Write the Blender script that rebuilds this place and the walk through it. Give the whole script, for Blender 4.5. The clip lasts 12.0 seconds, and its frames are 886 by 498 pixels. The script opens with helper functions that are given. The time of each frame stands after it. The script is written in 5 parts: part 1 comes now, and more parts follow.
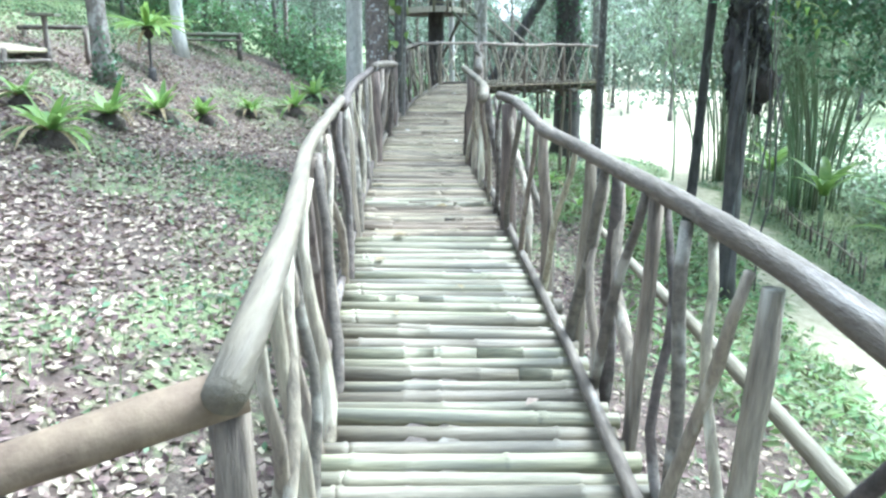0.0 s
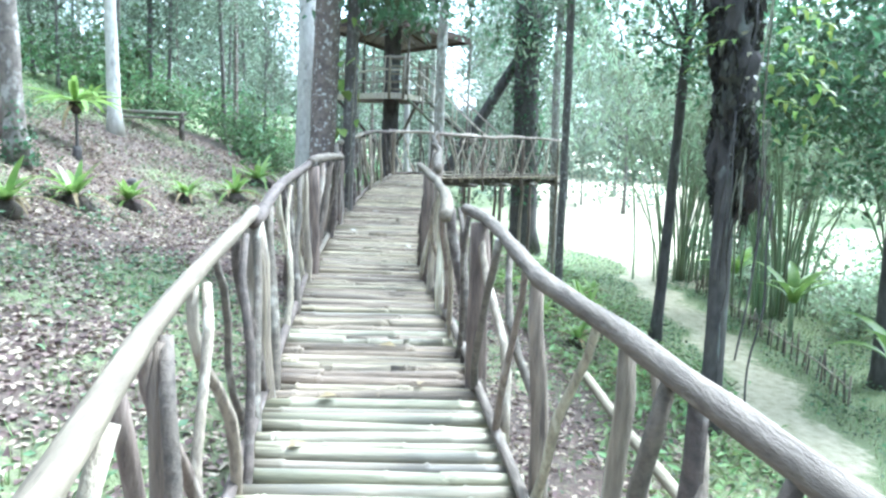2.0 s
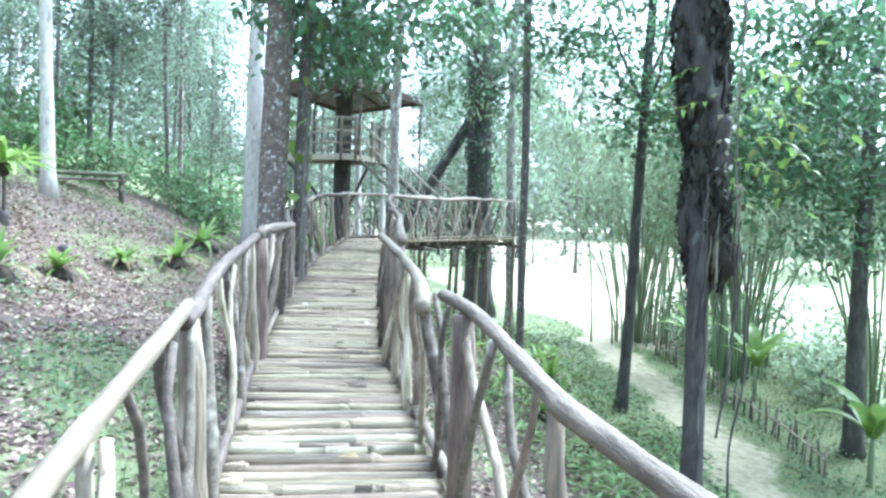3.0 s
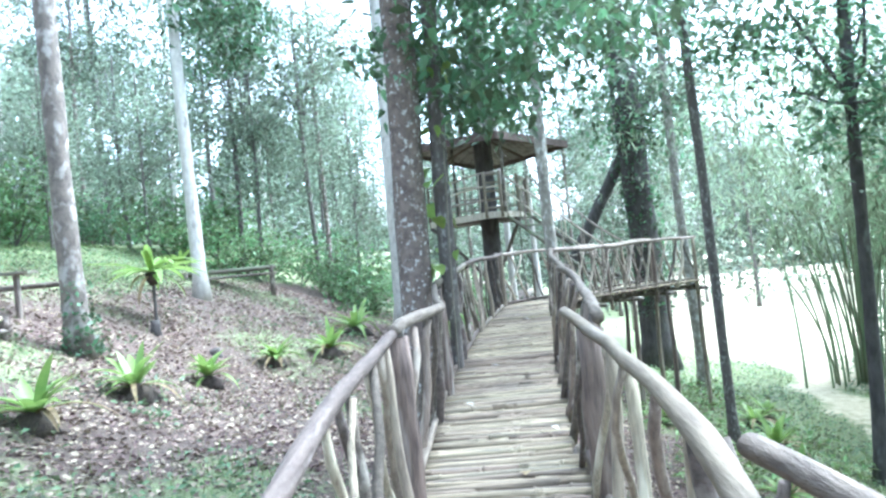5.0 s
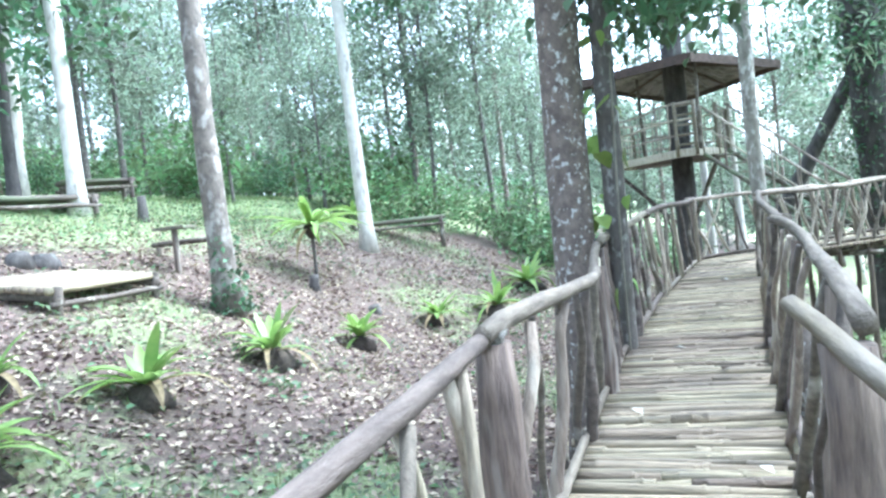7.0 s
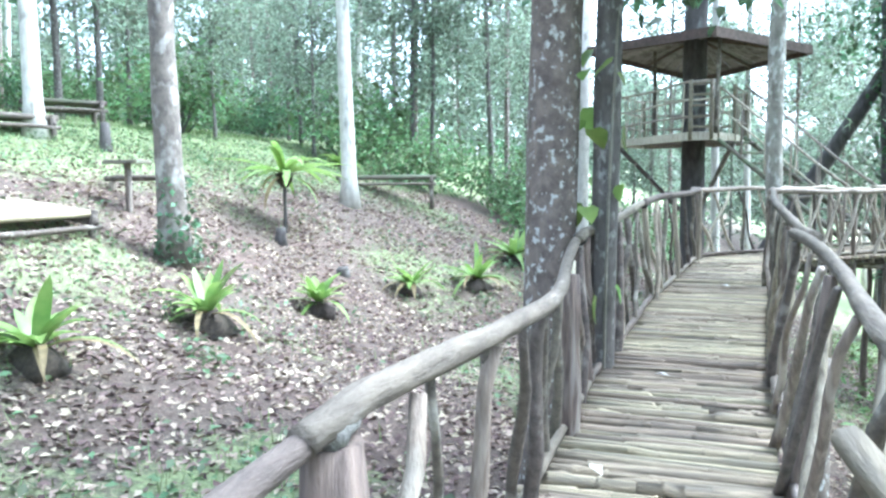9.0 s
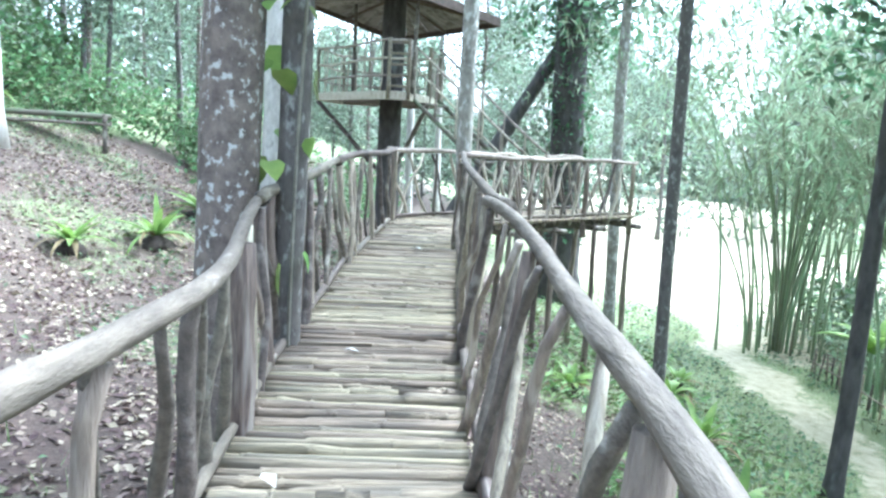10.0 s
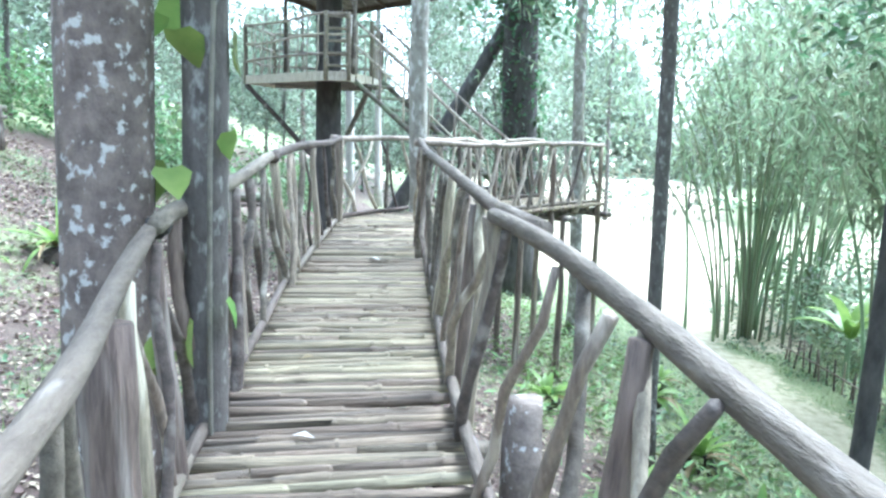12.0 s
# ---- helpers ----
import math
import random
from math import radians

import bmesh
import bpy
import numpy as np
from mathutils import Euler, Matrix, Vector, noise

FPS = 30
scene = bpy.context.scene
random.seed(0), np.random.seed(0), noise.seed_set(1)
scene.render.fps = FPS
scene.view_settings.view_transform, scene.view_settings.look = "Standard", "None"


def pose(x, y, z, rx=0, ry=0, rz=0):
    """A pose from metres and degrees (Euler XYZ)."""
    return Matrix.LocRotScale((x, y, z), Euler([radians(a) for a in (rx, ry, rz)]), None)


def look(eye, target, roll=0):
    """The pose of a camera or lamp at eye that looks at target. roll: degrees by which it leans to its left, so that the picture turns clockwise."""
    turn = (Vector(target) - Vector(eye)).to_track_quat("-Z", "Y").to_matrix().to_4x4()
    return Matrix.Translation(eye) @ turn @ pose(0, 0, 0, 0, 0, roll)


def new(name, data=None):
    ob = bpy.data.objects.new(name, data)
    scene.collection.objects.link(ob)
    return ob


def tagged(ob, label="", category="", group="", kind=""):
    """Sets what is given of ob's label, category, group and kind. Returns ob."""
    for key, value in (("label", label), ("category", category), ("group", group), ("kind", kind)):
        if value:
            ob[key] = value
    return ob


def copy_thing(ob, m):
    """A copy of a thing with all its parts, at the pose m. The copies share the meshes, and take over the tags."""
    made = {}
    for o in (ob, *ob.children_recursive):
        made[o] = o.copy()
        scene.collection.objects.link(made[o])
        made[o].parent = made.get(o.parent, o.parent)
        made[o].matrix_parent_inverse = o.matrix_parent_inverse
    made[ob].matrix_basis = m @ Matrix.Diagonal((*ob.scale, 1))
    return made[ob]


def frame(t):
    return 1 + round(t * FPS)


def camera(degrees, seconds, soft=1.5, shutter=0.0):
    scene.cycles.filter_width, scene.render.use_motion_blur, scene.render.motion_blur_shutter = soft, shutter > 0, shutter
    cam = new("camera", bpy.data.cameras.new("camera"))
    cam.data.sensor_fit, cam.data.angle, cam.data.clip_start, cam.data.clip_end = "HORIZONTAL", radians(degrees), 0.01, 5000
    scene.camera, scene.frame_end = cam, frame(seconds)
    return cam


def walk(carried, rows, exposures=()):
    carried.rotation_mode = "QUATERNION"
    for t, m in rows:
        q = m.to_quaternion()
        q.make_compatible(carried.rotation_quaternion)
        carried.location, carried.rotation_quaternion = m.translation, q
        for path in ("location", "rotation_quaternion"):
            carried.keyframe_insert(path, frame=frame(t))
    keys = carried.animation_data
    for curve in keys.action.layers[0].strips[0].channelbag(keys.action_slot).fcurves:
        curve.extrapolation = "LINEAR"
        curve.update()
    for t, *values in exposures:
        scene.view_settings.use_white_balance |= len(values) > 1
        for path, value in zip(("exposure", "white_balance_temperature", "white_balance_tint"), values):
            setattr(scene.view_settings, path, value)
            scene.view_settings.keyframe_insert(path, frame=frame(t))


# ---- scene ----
# camera: seconds, eye, turn in degrees
cam = camera(62.0, 12.0, soft=2.5)
ROWS = [
    (0.0, 0.000, 0.001, 1.530, 74.88, -0.36, 0.09),
    (0.5, 0.034, 0.346, 1.527, 74.84, 0.22, 0.54),
    (1.0, 0.047, 0.705, 1.538, 73.24, -0.54, -2.09),
    (1.5, 0.053, 1.067, 1.566, 75.76, -1.41, -3.51),
    (2.0, 0.012, 1.424, 1.613, 81.33, -2.50, -3.37),
    (2.5, -0.040, 1.759, 1.656, 85.07, -3.32, -6.20),
    (2.7, -0.052, 1.892, 1.670, 85.45, -2.46, -7.28),
    (4.3, -0.137, 3.223, 1.724, 90.86, 0.17, -5.24),
    (4.5, -0.140, 3.417, 1.725, 91.64, 1.98, -2.48),
    (5.0, -0.140, 3.916, 1.723, 90.71, 5.62, 4.22),
    (5.5, -0.123, 4.403, 1.717, 89.03, 5.99, 6.85),
    (6.0, -0.086, 4.863, 1.710, 89.14, 8.86, 14.01),
    (6.5, -0.049, 5.279, 1.710, 88.54, 6.52, 18.89),
    (6.7, -0.043, 5.430, 1.713, 88.30, 6.46, 19.01),
    (8.3, -0.077, 6.335, 1.822, 86.89, 2.23, 22.21),
    (8.5, -0.072, 6.456, 1.826, 85.89, 1.28, 25.60),
    (9.0, -0.052, 6.770, 1.828, 84.78, 0.55, 19.32),
    (9.5, -0.032, 7.098, 1.823, 84.20, -0.82, 7.08),
    (10.0, -0.057, 7.430, 1.814, 81.78, -3.31, -3.44),
    (10.5, -0.100, 7.764, 1.810, 78.74, -3.41, -5.98),
    (11.0, -0.125, 8.119, 1.818, 78.74, -1.62, -4.13),
    (11.5, -0.159, 8.466, 1.826, 80.32, -1.01, -5.89),
    (12.0, -0.169, 8.809, 1.836, 80.69, -1.84, -8.38),
]
walk(cam, [(t, pose(x, y, z, rx, ry, rz)) for t, x, y, z, rx, ry, rz in ROWS], [(0.0, 2.98, 5050, 0), (2.0, 3.22, 5000, 2), (4.5, 3.3, 5000, 5), (9.0, 3.38, 5050, 4), (12.0, 3.52, 5000, 5)])

# ---- world, sun, exposure ----
world = bpy.data.worlds.new("overcast_sky")
scene.world = world
world.use_nodes = True
_wn = world.node_tree
_sky = _wn.nodes.new("ShaderNodeTexSky")
_sky.sky_type = "NISHITA"
_sky.sun_disc = False
_sky.sun_elevation = radians(58)
_sky.sun_rotation = radians(60)
_sky.dust_density = 4.0
_sky.air_density = 1.0
_wn.nodes["Background"].inputs["Strength"].default_value = 0.15
_grey = _wn.nodes.new("ShaderNodeHueSaturation")  # cloud cover greys the blue
_grey.inputs["Saturation"].default_value = 0.4
_wn.links.new(_sky.outputs[0], _grey.inputs["Color"])
_wn.links.new(_grey.outputs[0], _wn.nodes["Background"].inputs["Color"])
sun = new("sun", bpy.data.lights.new("sun", "SUN"))
sun.data.energy = 0.9
sun.data.angle = radians(25)
sun.data.color = (1.0, 0.97, 0.9)
# the sun stands high, ahead and to the right of the walk
_el, _az = radians(58), radians(60)
sun.matrix_world = look((0, 0, 60), Vector((0, 0, 60)) - Vector((math.sin(_az) * math.cos(_el), math.cos(_az) * math.cos(_el), math.sin(_el))))


# ---- materials ----
def material(name, base, second, scale=8.0, stretch=(1, 1, 1), rough=0.8, bump=0.3, detail=6.0, third=None, third_scale=2.0, third_amount=0.45,
             spread=0.12, translucent=0.0, metal=0.0, per_object=True, edge=0.06):
    """Two-scale mottled surface: grain between base and second, patches of third, bump, and a slight shift from piece to piece."""
    m = bpy.data.materials.new(name)
    m.use_nodes = True
    nt = m.node_tree
    n, l = nt.nodes, nt.links
    bsdf = n["Principled BSDF"]
    co = n.new("ShaderNodeTexCoord")
    mp = n.new("ShaderNodeMapping")
    mp.inputs["Scale"].default_value = stretch
    l.new(co.outputs["Object"], mp.inputs[0])
    info = n.new("ShaderNodeObjectInfo") if per_object else n.new("ShaderNodeNewGeometry")
    rnd = info.outputs["Random"] if per_object else info.outputs["Random Per Island"]
    off = n.new("ShaderNodeVectorMath")
    off.operation = "ADD"
    sc = n.new("ShaderNodeMath")
    sc.operation = "MULTIPLY"
    sc.inputs[1].default_value = 37.0
    l.new(rnd, sc.inputs[0])
    cmb = n.new("ShaderNodeCombineXYZ")
    l.new(sc.outputs[0], cmb.inputs[0])
    l.new(sc.outputs[0], cmb.inputs[1])
    l.new(mp.outputs[0], off.inputs[0])
    l.new(cmb.outputs[0], off.inputs[1])
    g = n.new("ShaderNodeTexNoise")
    g.inputs["Scale"].default_value = scale
    g.inputs["Detail"].default_value = detail
    g.inputs["Roughness"].default_value = 0.65
    l.new(off.outputs[0], g.inputs["Vector"])
    ramp = n.new("ShaderNodeValToRGB")
    ramp.color_ramp.elements[0].position, ramp.color_ramp.elements[1].position = 0.33, 0.68
    ramp.color_ramp.elements[0].color, ramp.color_ramp.elements[1].color = (*second, 1), (*base, 1)
    l.new(g.outputs["Fac"], ramp.inputs[0])
    col = ramp.outputs[0]
    if third:
        p = n.new("ShaderNodeTexNoise")
        p.inputs["Scale"].default_value = third_scale
        p.inputs["Detail"].default_value = 4.0
        l.new(off.outputs[0], p.inputs["Vector"])
        pr = n.new("ShaderNodeValToRGB")
        pr.color_ramp.elements[0].position, pr.color_ramp.elements[1].position = 1 - third_amount - edge, 1 - third_amount + edge
        l.new(p.outputs["Fac"], pr.inputs[0])
        mx = n.new("ShaderNodeMix")
        mx.data_type = "RGBA"
        l.new(pr.outputs[0], mx.inputs["Factor"])
        l.new(col, mx.inputs["A"])
        mx.inputs["B"].default_value = (*third, 1)
        col = mx.outputs["Result"]
    hsv = n.new("ShaderNodeHueSaturation")
    mr = n.new("ShaderNodeMapRange")
    mr.inputs["To Min"].default_value, mr.inputs["To Max"].default_value = 1 - spread * 2, 1 + spread * 2
    l.new(rnd, mr.inputs["Value"])
    l.new(mr.outputs[0], hsv.inputs["Value"])
    mh = n.new("ShaderNodeMapRange")
    mh.inputs["To Min"].default_value, mh.inputs["To Max"].default_value = 0.5 - spread * 0.15, 0.5 + spread * 0.15
    l.new(rnd, mh.inputs["Value"])
    l.new(mh.outputs[0], hsv.inputs["Hue"])
    l.new(col, hsv.inputs["Color"])
    l.new(hsv.outputs[0], bsdf.inputs["Base Color"])
    bsdf.inputs["Roughness"].default_value = rough
    bsdf.inputs["Metallic"].default_value = metal
    if bump:
        b = n.new("ShaderNodeBump")
        b.inputs["Strength"].default_value = bump
        b.inputs["Distance"].default_value = 0.02
        l.new(g.outputs["Fac"], b.inputs["Height"])
        l.new(b.outputs[0], bsdf.inputs["Normal"])
    if translucent:
        tr = n.new("ShaderNodeBsdfTranslucent")
        l.new(hsv.outputs[0], tr.inputs["Color"])
        ms = n.new("ShaderNodeMixShader")
        ms.inputs[0].default_value = translucent
        l.new(bsdf.outputs[0], ms.inputs[1])
        l.new(tr.outputs[0], ms.inputs[2])
        l.new(ms.outputs[0], n["Material Output"].inputs["Surface"])
    return m


BAMBOO = material("split_bamboo", (0.275, 0.245, 0.165), (0.145, 0.125, 0.082), 9, (0.6, 7, 7), 0.6, 0.25, third=(0.15, 0.135, 0.10), third_scale=2.2, third_amount=0.42, spread=0.16)
BAMBOO_OLD = material("weathered_bamboo", (0.375, 0.31, 0.212), (0.165, 0.130, 0.088), 12, (0.6, 9, 9), 0.85, 0.6, third=(0.17, 0.142, 0.105), third_scale=2.4, third_amount=0.43, spread=0.13)
RAIL = material("debarked_branch", (0.33, 0.27, 0.20), (0.14, 0.11, 0.085), 34, (1, 1, 0.14), 0.75, 0.8, third=(0.44, 0.385, 0.305), third_scale=12, third_amount=0.40, spread=0.16)
RAIL_LONG = material("handrail_log", (0.18, 0.148, 0.113), (0.085, 0.068, 0.052), 24, (1, 0.2, 1), 0.8, 0.9, third=(0.29, 0.255, 0.22), third_scale=14, third_amount=0.34, spread=0.14)
RAIL_PALE = material("pale_peeled_log", (0.205, 0.174, 0.116), (0.105, 0.086, 0.058), 24, (1, 0.12, 1), 0.75, 0.6, third=(0.19, 0.165, 0.125), third_scale=7, third_amount=0.38, spread=0.06)
RAIL_BLEACHED = material("bleached_branch", (0.44, 0.385, 0.31), (0.24, 0.20, 0.155), 30, (1, 1, 0.2), 0.8, 0.6, third=(0.17, 0.14, 0.11), third_scale=8, third_amount=0.36, spread=0.16)
RAIL_DARK = material("bark_branch", (0.15, 0.12, 0.095), (0.06, 0.05, 0.04), 22, (1, 1, 1), 0.85, 0.7, third=(0.29, 0.26, 0.22), third_scale=6, third_amount=0.38, spread=0.14)
POST = material("timber_post", (0.27, 0.215, 0.16), (0.09, 0.07, 0.055), 30, (1, 1, 0.12), 0.85, 1.0, third=(0.38, 0.34, 0.28), third_scale=9, third_amount=0.38, spread=0.14)
SAWN = material("sawn_end", (0.25, 0.19, 0.115), (0.14, 0.10, 0.06), 14, (1, 1, 1), 0.8, 0.3)
BARK = material("grey_bark", (0.215, 0.172, 0.142), (0.095, 0.076, 0.064), 12, (1, 1, 0.85), 0.9, 0.9, third=(0.45, 0.435, 0.40), third_scale=21, third_amount=0.39, spread=0.05, edge=0.04)
BARK_DARK = material("dark_bark", (0.11, 0.10, 0.09), (0.045, 0.04, 0.038), 9, (1, 1, 0.4), 0.9, 0.9, third=(0.17, 0.18, 0.16), third_scale=5, third_amount=0.34, spread=0.1)
BARK_MID = material("smooth_grey_bark", (0.14, 0.125, 0.11), (0.07, 0.062, 0.055), 14, (1, 1, 0.5), 0.9, 0.8, third=(0.27, 0.265, 0.24), third_scale=22, third_amount=0.38, spread=0.05)
BARK_HILL = material("patchy_grey_bark", (0.185, 0.156, 0.13), (0.085, 0.071, 0.06), 9, (1, 1, 0.7), 0.9, 0.8, third=(0.30, 0.28, 0.25), third_scale=7, third_amount=0.42, spread=0.05, edge=0.08)
BARK_MOTTLED = material("mottled_grey_bark", (0.33, 0.31, 0.265), (0.17, 0.155, 0.13), 11, (1, 1, 0.6), 0.9, 0.6, third=(0.50, 0.485, 0.44), third_scale=12, third_amount=0.42, spread=0.05)
BARK_PALE = material("pale_bark", (0.60, 0.575, 0.52), (0.40, 0.375, 0.33), 9, (1, 1, 0.5), 0.85, 0.4, third=(0.27, 0.25, 0.22), third_scale=6, third_amount=0.36, spread=0.08)
LEAF = material("broad_leaf", (0.12, 0.19, 0.095), (0.065, 0.12, 0.06), 3, rough=0.42, bump=0, translucent=0.45, spread=0.28, per_object=False)
# canopy green with haze put into its colour: paler, red and blue raised
LEAF_HAZED = material("hazed_canopy_leaf", (0.215, 0.255, 0.175), (0.115, 0.148, 0.105), 2, rough=0.5, bump=0, translucent=0.6, spread=0.3, per_object=False)
# light bamboo green, its saturation lowered to imitate haze in the air
LEAF_BAMBOO = material("bamboo_leaf", (0.32, 0.37, 0.24), (0.19, 0.25, 0.15), 2, rough=0.5, bump=0, translucent=0.5, spread=0.28, per_object=False)
CULM = material("green_culm", (0.24, 0.31, 0.17), (0.15, 0.20, 0.11), 5, (1, 1, 0.3), 0.45, 0.1, third=(0.22, 0.24, 0.15), third_scale=1.2, spread=0.2)
FERN = material("fern_frond", (0.26, 0.35, 0.09), (0.15, 0.25, 0.06), 5, rough=0.4, bump=0, translucent=0.4, spread=0.18, per_object=False)
FERN_DRY = material("dry_frond", (0.30, 0.23, 0.12), (0.15, 0.11, 0.06), 9, rough=0.8, bump=0.2, translucent=0.2, spread=0.2, per_object=False)
FERN_ROOT = material("fern_root_mass", (0.065, 0.048, 0.035), (0.025, 0.02, 0.016), 24, rough=0.95, bump=1.0)
GRASS = material("grass_blade", (0.23, 0.29, 0.11), (0.13, 0.19, 0.07), 2, rough=0.5, bump=0, translucent=0.4, spread=0.3, per_object=False)
WEED = material("weed_leaf", (0.145, 0.20, 0.095), (0.085, 0.13, 0.06), 2, rough=0.45, bump=0, translucent=0.4, spread=0.28, per_object=False)
SHRUB = material("shrub_leaf", (0.18, 0.26, 0.115), (0.10, 0.165, 0.07), 2, rough=0.5, bump=0, translucent=0.45, spread=0.3, per_object=False)
LITTER = material("fallen_leaf", (0.34, 0.262, 0.215), (0.17, 0.122, 0.095), 4, rough=0.95, bump=0, translucent=0.1, spread=0.36, per_object=False)
PLANK = material("old_plank", (0.155, 0.13, 0.10), (0.065, 0.054, 0.044), 10, (0.4, 4, 4), 0.85, 0.5, third=(0.13, 0.15, 0.09), third_scale=2, spread=0.15)
THATCH = material("roof_board", (0.32, 0.285, 0.245), (0.20, 0.175, 0.15), 7, (3, 3, 0.6), 1.0, 0.4, third=(0.15, 0.13, 0.105), third_scale=1.5, spread=0.1)
ROOF_TIMBER = material("roof_timber", (0.13, 0.09, 0.07), (0.06, 0.045, 0.035), 12, (1, 1, 1), 0.85, 0.4)
DEAD_LEAF = material("dark_dead_leaf", (0.075, 0.07, 0.055), (0.035, 0.033, 0.03), 4, rough=0.8, bump=0, translucent=0.15, spread=0.35, per_object=False)
RUBBER = material("black_rubber", (0.035, 0.033, 0.032), (0.018, 0.017, 0.017), 20, rough=0.6, bump=0.3)
VINE_FIBRE = material("grey_fibre", (0.34, 0.32, 0.29), (0.13, 0.12, 0.105), 60, (1, 4, 1), 0.9, 0.8)
VINE = material("vine_stem", (0.25, 0.24, 0.18), (0.14, 0.13, 0.10), 12, rough=0.8, bump=0.3)


# ---- builders ----
def rng(k):
    return np.random.default_rng(k)


def part(name, geo, mat, parent=None, label="", smooth=True):
    """One mesh object from (verts, faces), under a thing or a part."""
    me = bpy.data.meshes.new(name)
    me.from_pydata([tuple(map(float, v)) for v in geo[0]], [], [tuple(f) for f in geo[1]])
    me.materials.append(mat)
    if smooth:
        me.polygons.foreach_set("use_smooth", [True] * len(me.polygons))
    me.update()
    ob = new(name, me)
    if parent:
        ob.parent = parent
    if label:
        ob["label"] = label
    return ob


def thing(name, at, label, category, group="", kind=""):
    ob = new(name)
    ob.empty_display_size = 0.2
    ob.matrix_world = Matrix.Translation(at)
    return tagged(ob, label, category, group, kind)


def local(geo, at):
    return [tuple(np.subtract(v, at)) for v in geo[0]], geo[1]


def merge(*geos):
    vs, fs = [], []
    for v, f in geos:
        k = len(vs)
        vs += list(v)
        fs += [tuple(i + k for i in q) for q in f]
    return vs, fs


def tube(pts, radii, sides=8, knobs=0.0, seed=0):
    """A capped tube along points, each with its radius; knobs: unevenness of the girth."""
    r = rng(seed)
    pts = [np.array(p, float) for p in pts]
    vs, fs = [], []
    up = np.array((0.31, 0.77, 0.55))
    for i, p in enumerate(pts):
        d = pts[min(i + 1, len(pts) - 1)] - pts[max(i - 1, 0)]
        d = d / (np.linalg.norm(d) + 1e-9)
        a = np.cross(d, up)
        a /= np.linalg.norm(a) + 1e-9
        b = np.cross(d, a)
        for k in range(sides):
            t = 2 * math.pi * k / sides
            q = radii[i] * (1 + knobs * r.uniform(-1, 1))
            vs.append(p + q * (math.cos(t) * a + math.sin(t) * b))
    for i in range(len(pts) - 1):
        for k in range(sides):
            fs.append((i * sides + k, i * sides + (k + 1) % sides, (i + 1) * sides + (k + 1) % sides, (i + 1) * sides + k))
    fs.append(tuple(range(sides))[::-1])
    fs.append(tuple((len(pts) - 1) * sides + k for k in range(sides)))
    return vs, fs


def log(p0, p1, r0, r1, seed, bend=0.03, n=7, sides=8, knobs=0.08):
    """A crooked tapered branch from p0 to p1."""
    r = rng(seed)
    p0, p1 = np.array(p0, float), np.array(p1, float)
    L = np.linalg.norm(p1 - p0)
    a1, a2, f1, f2 = r.uniform(-1, 1, 3), r.uniform(-1, 1, 3), r.uniform(0.7, 1.4), r.uniform(1.8, 3.2)
    pts, rad = [], []
    for i in range(n):
        t = i / (n - 1)
        w = math.sin(math.pi * t) ** 0.7
        pts.append(p0 + (p1 - p0) * t + L * bend * w * (a1 * math.sin(f1 * math.pi * t + 1) + 0.5 * a2 * math.sin(f2 * math.pi * t)))
        rad.append((r0 + (r1 - r0) * t) * (1 + r.uniform(-0.09, 0.09)))
    return tube(pts, rad, sides, knobs, seed + 1)


def box(cx, cy, cz, sx, sy, sz, yaw=0.0, bev=0.006):
    """A block with its upper and lower edges eased."""
    c, s = math.cos(yaw), math.sin(yaw)
    vs = []
    for z, e in ((-0.5, bev), (-0.5 + bev / sz, 0), (0.5 - bev / sz, 0), (0.5, bev)):
        for x, y in ((-1, -1), (1, -1), (1, 1), (-1, 1)):
            u, v = x * (sx / 2 - e), y * (sy / 2 - e)
            vs.append((cx + c * u - s * v, cy + s * u + c * v, cz + z * sz))
    fs = [(3, 2, 1, 0), (12, 13, 14, 15)]
    for k in range(3):
        for i in range(4):
            fs.append((4 * k + i, 4 * k + (i + 1) % 4, 4 * k + 4 + (i + 1) % 4, 4 * k + 4 + i))
    return vs, fs


def leaves(centres, size, seed, slender=0.5, droop=0.3, flat=0.0):
    """Folded leaf blades at centres; size: length, one number or one a leaf. Two triangles either side of the fold."""
    r = rng(seed)
    c = np.asarray(centres, float)
    n = len(c)
    size = np.broadcast_to(np.asarray(size, float), (n,)) * r.uniform(0.65, 1.3, n)
    az = r.uniform(0, 2 * math.pi, n)
    el = r.normal(-droop, 0.45, n) * (1 - flat)
    d = np.stack([np.cos(az) * np.cos(el), np.sin(az) * np.cos(el), np.sin(el)], 1)
    up = np.stack([r.normal(0, 0.5 * (1 - flat) + 0.06, n), r.normal(0, 0.5 * (1 - flat) + 0.06, n), np.ones(n)], 1)
    s = np.cross(d, up)
    s /= np.linalg.norm(s, axis=1)[:, None] + 1e-9
    nn = np.cross(s, d)
    w = (size * slender * 0.5)[:, None]
    L = size[:, None]
    base = c - d * L * 0.5
    v = np.empty((n, 4, 3))
    v[:, 0] = base
    v[:, 1] = base + d * L * 0.45 + s * w + nn * w * 0.35
    v[:, 2] = base + d * L - nn * L * 0.08
    v[:, 3] = base + d * L * 0.45 - s * w + nn * w * 0.35
    i = np.arange(n)[:, None] * 4
    f = np.concatenate([i + [0, 1, 2], i + [0, 2, 3]], 0)
    return v.reshape(-1, 3), f


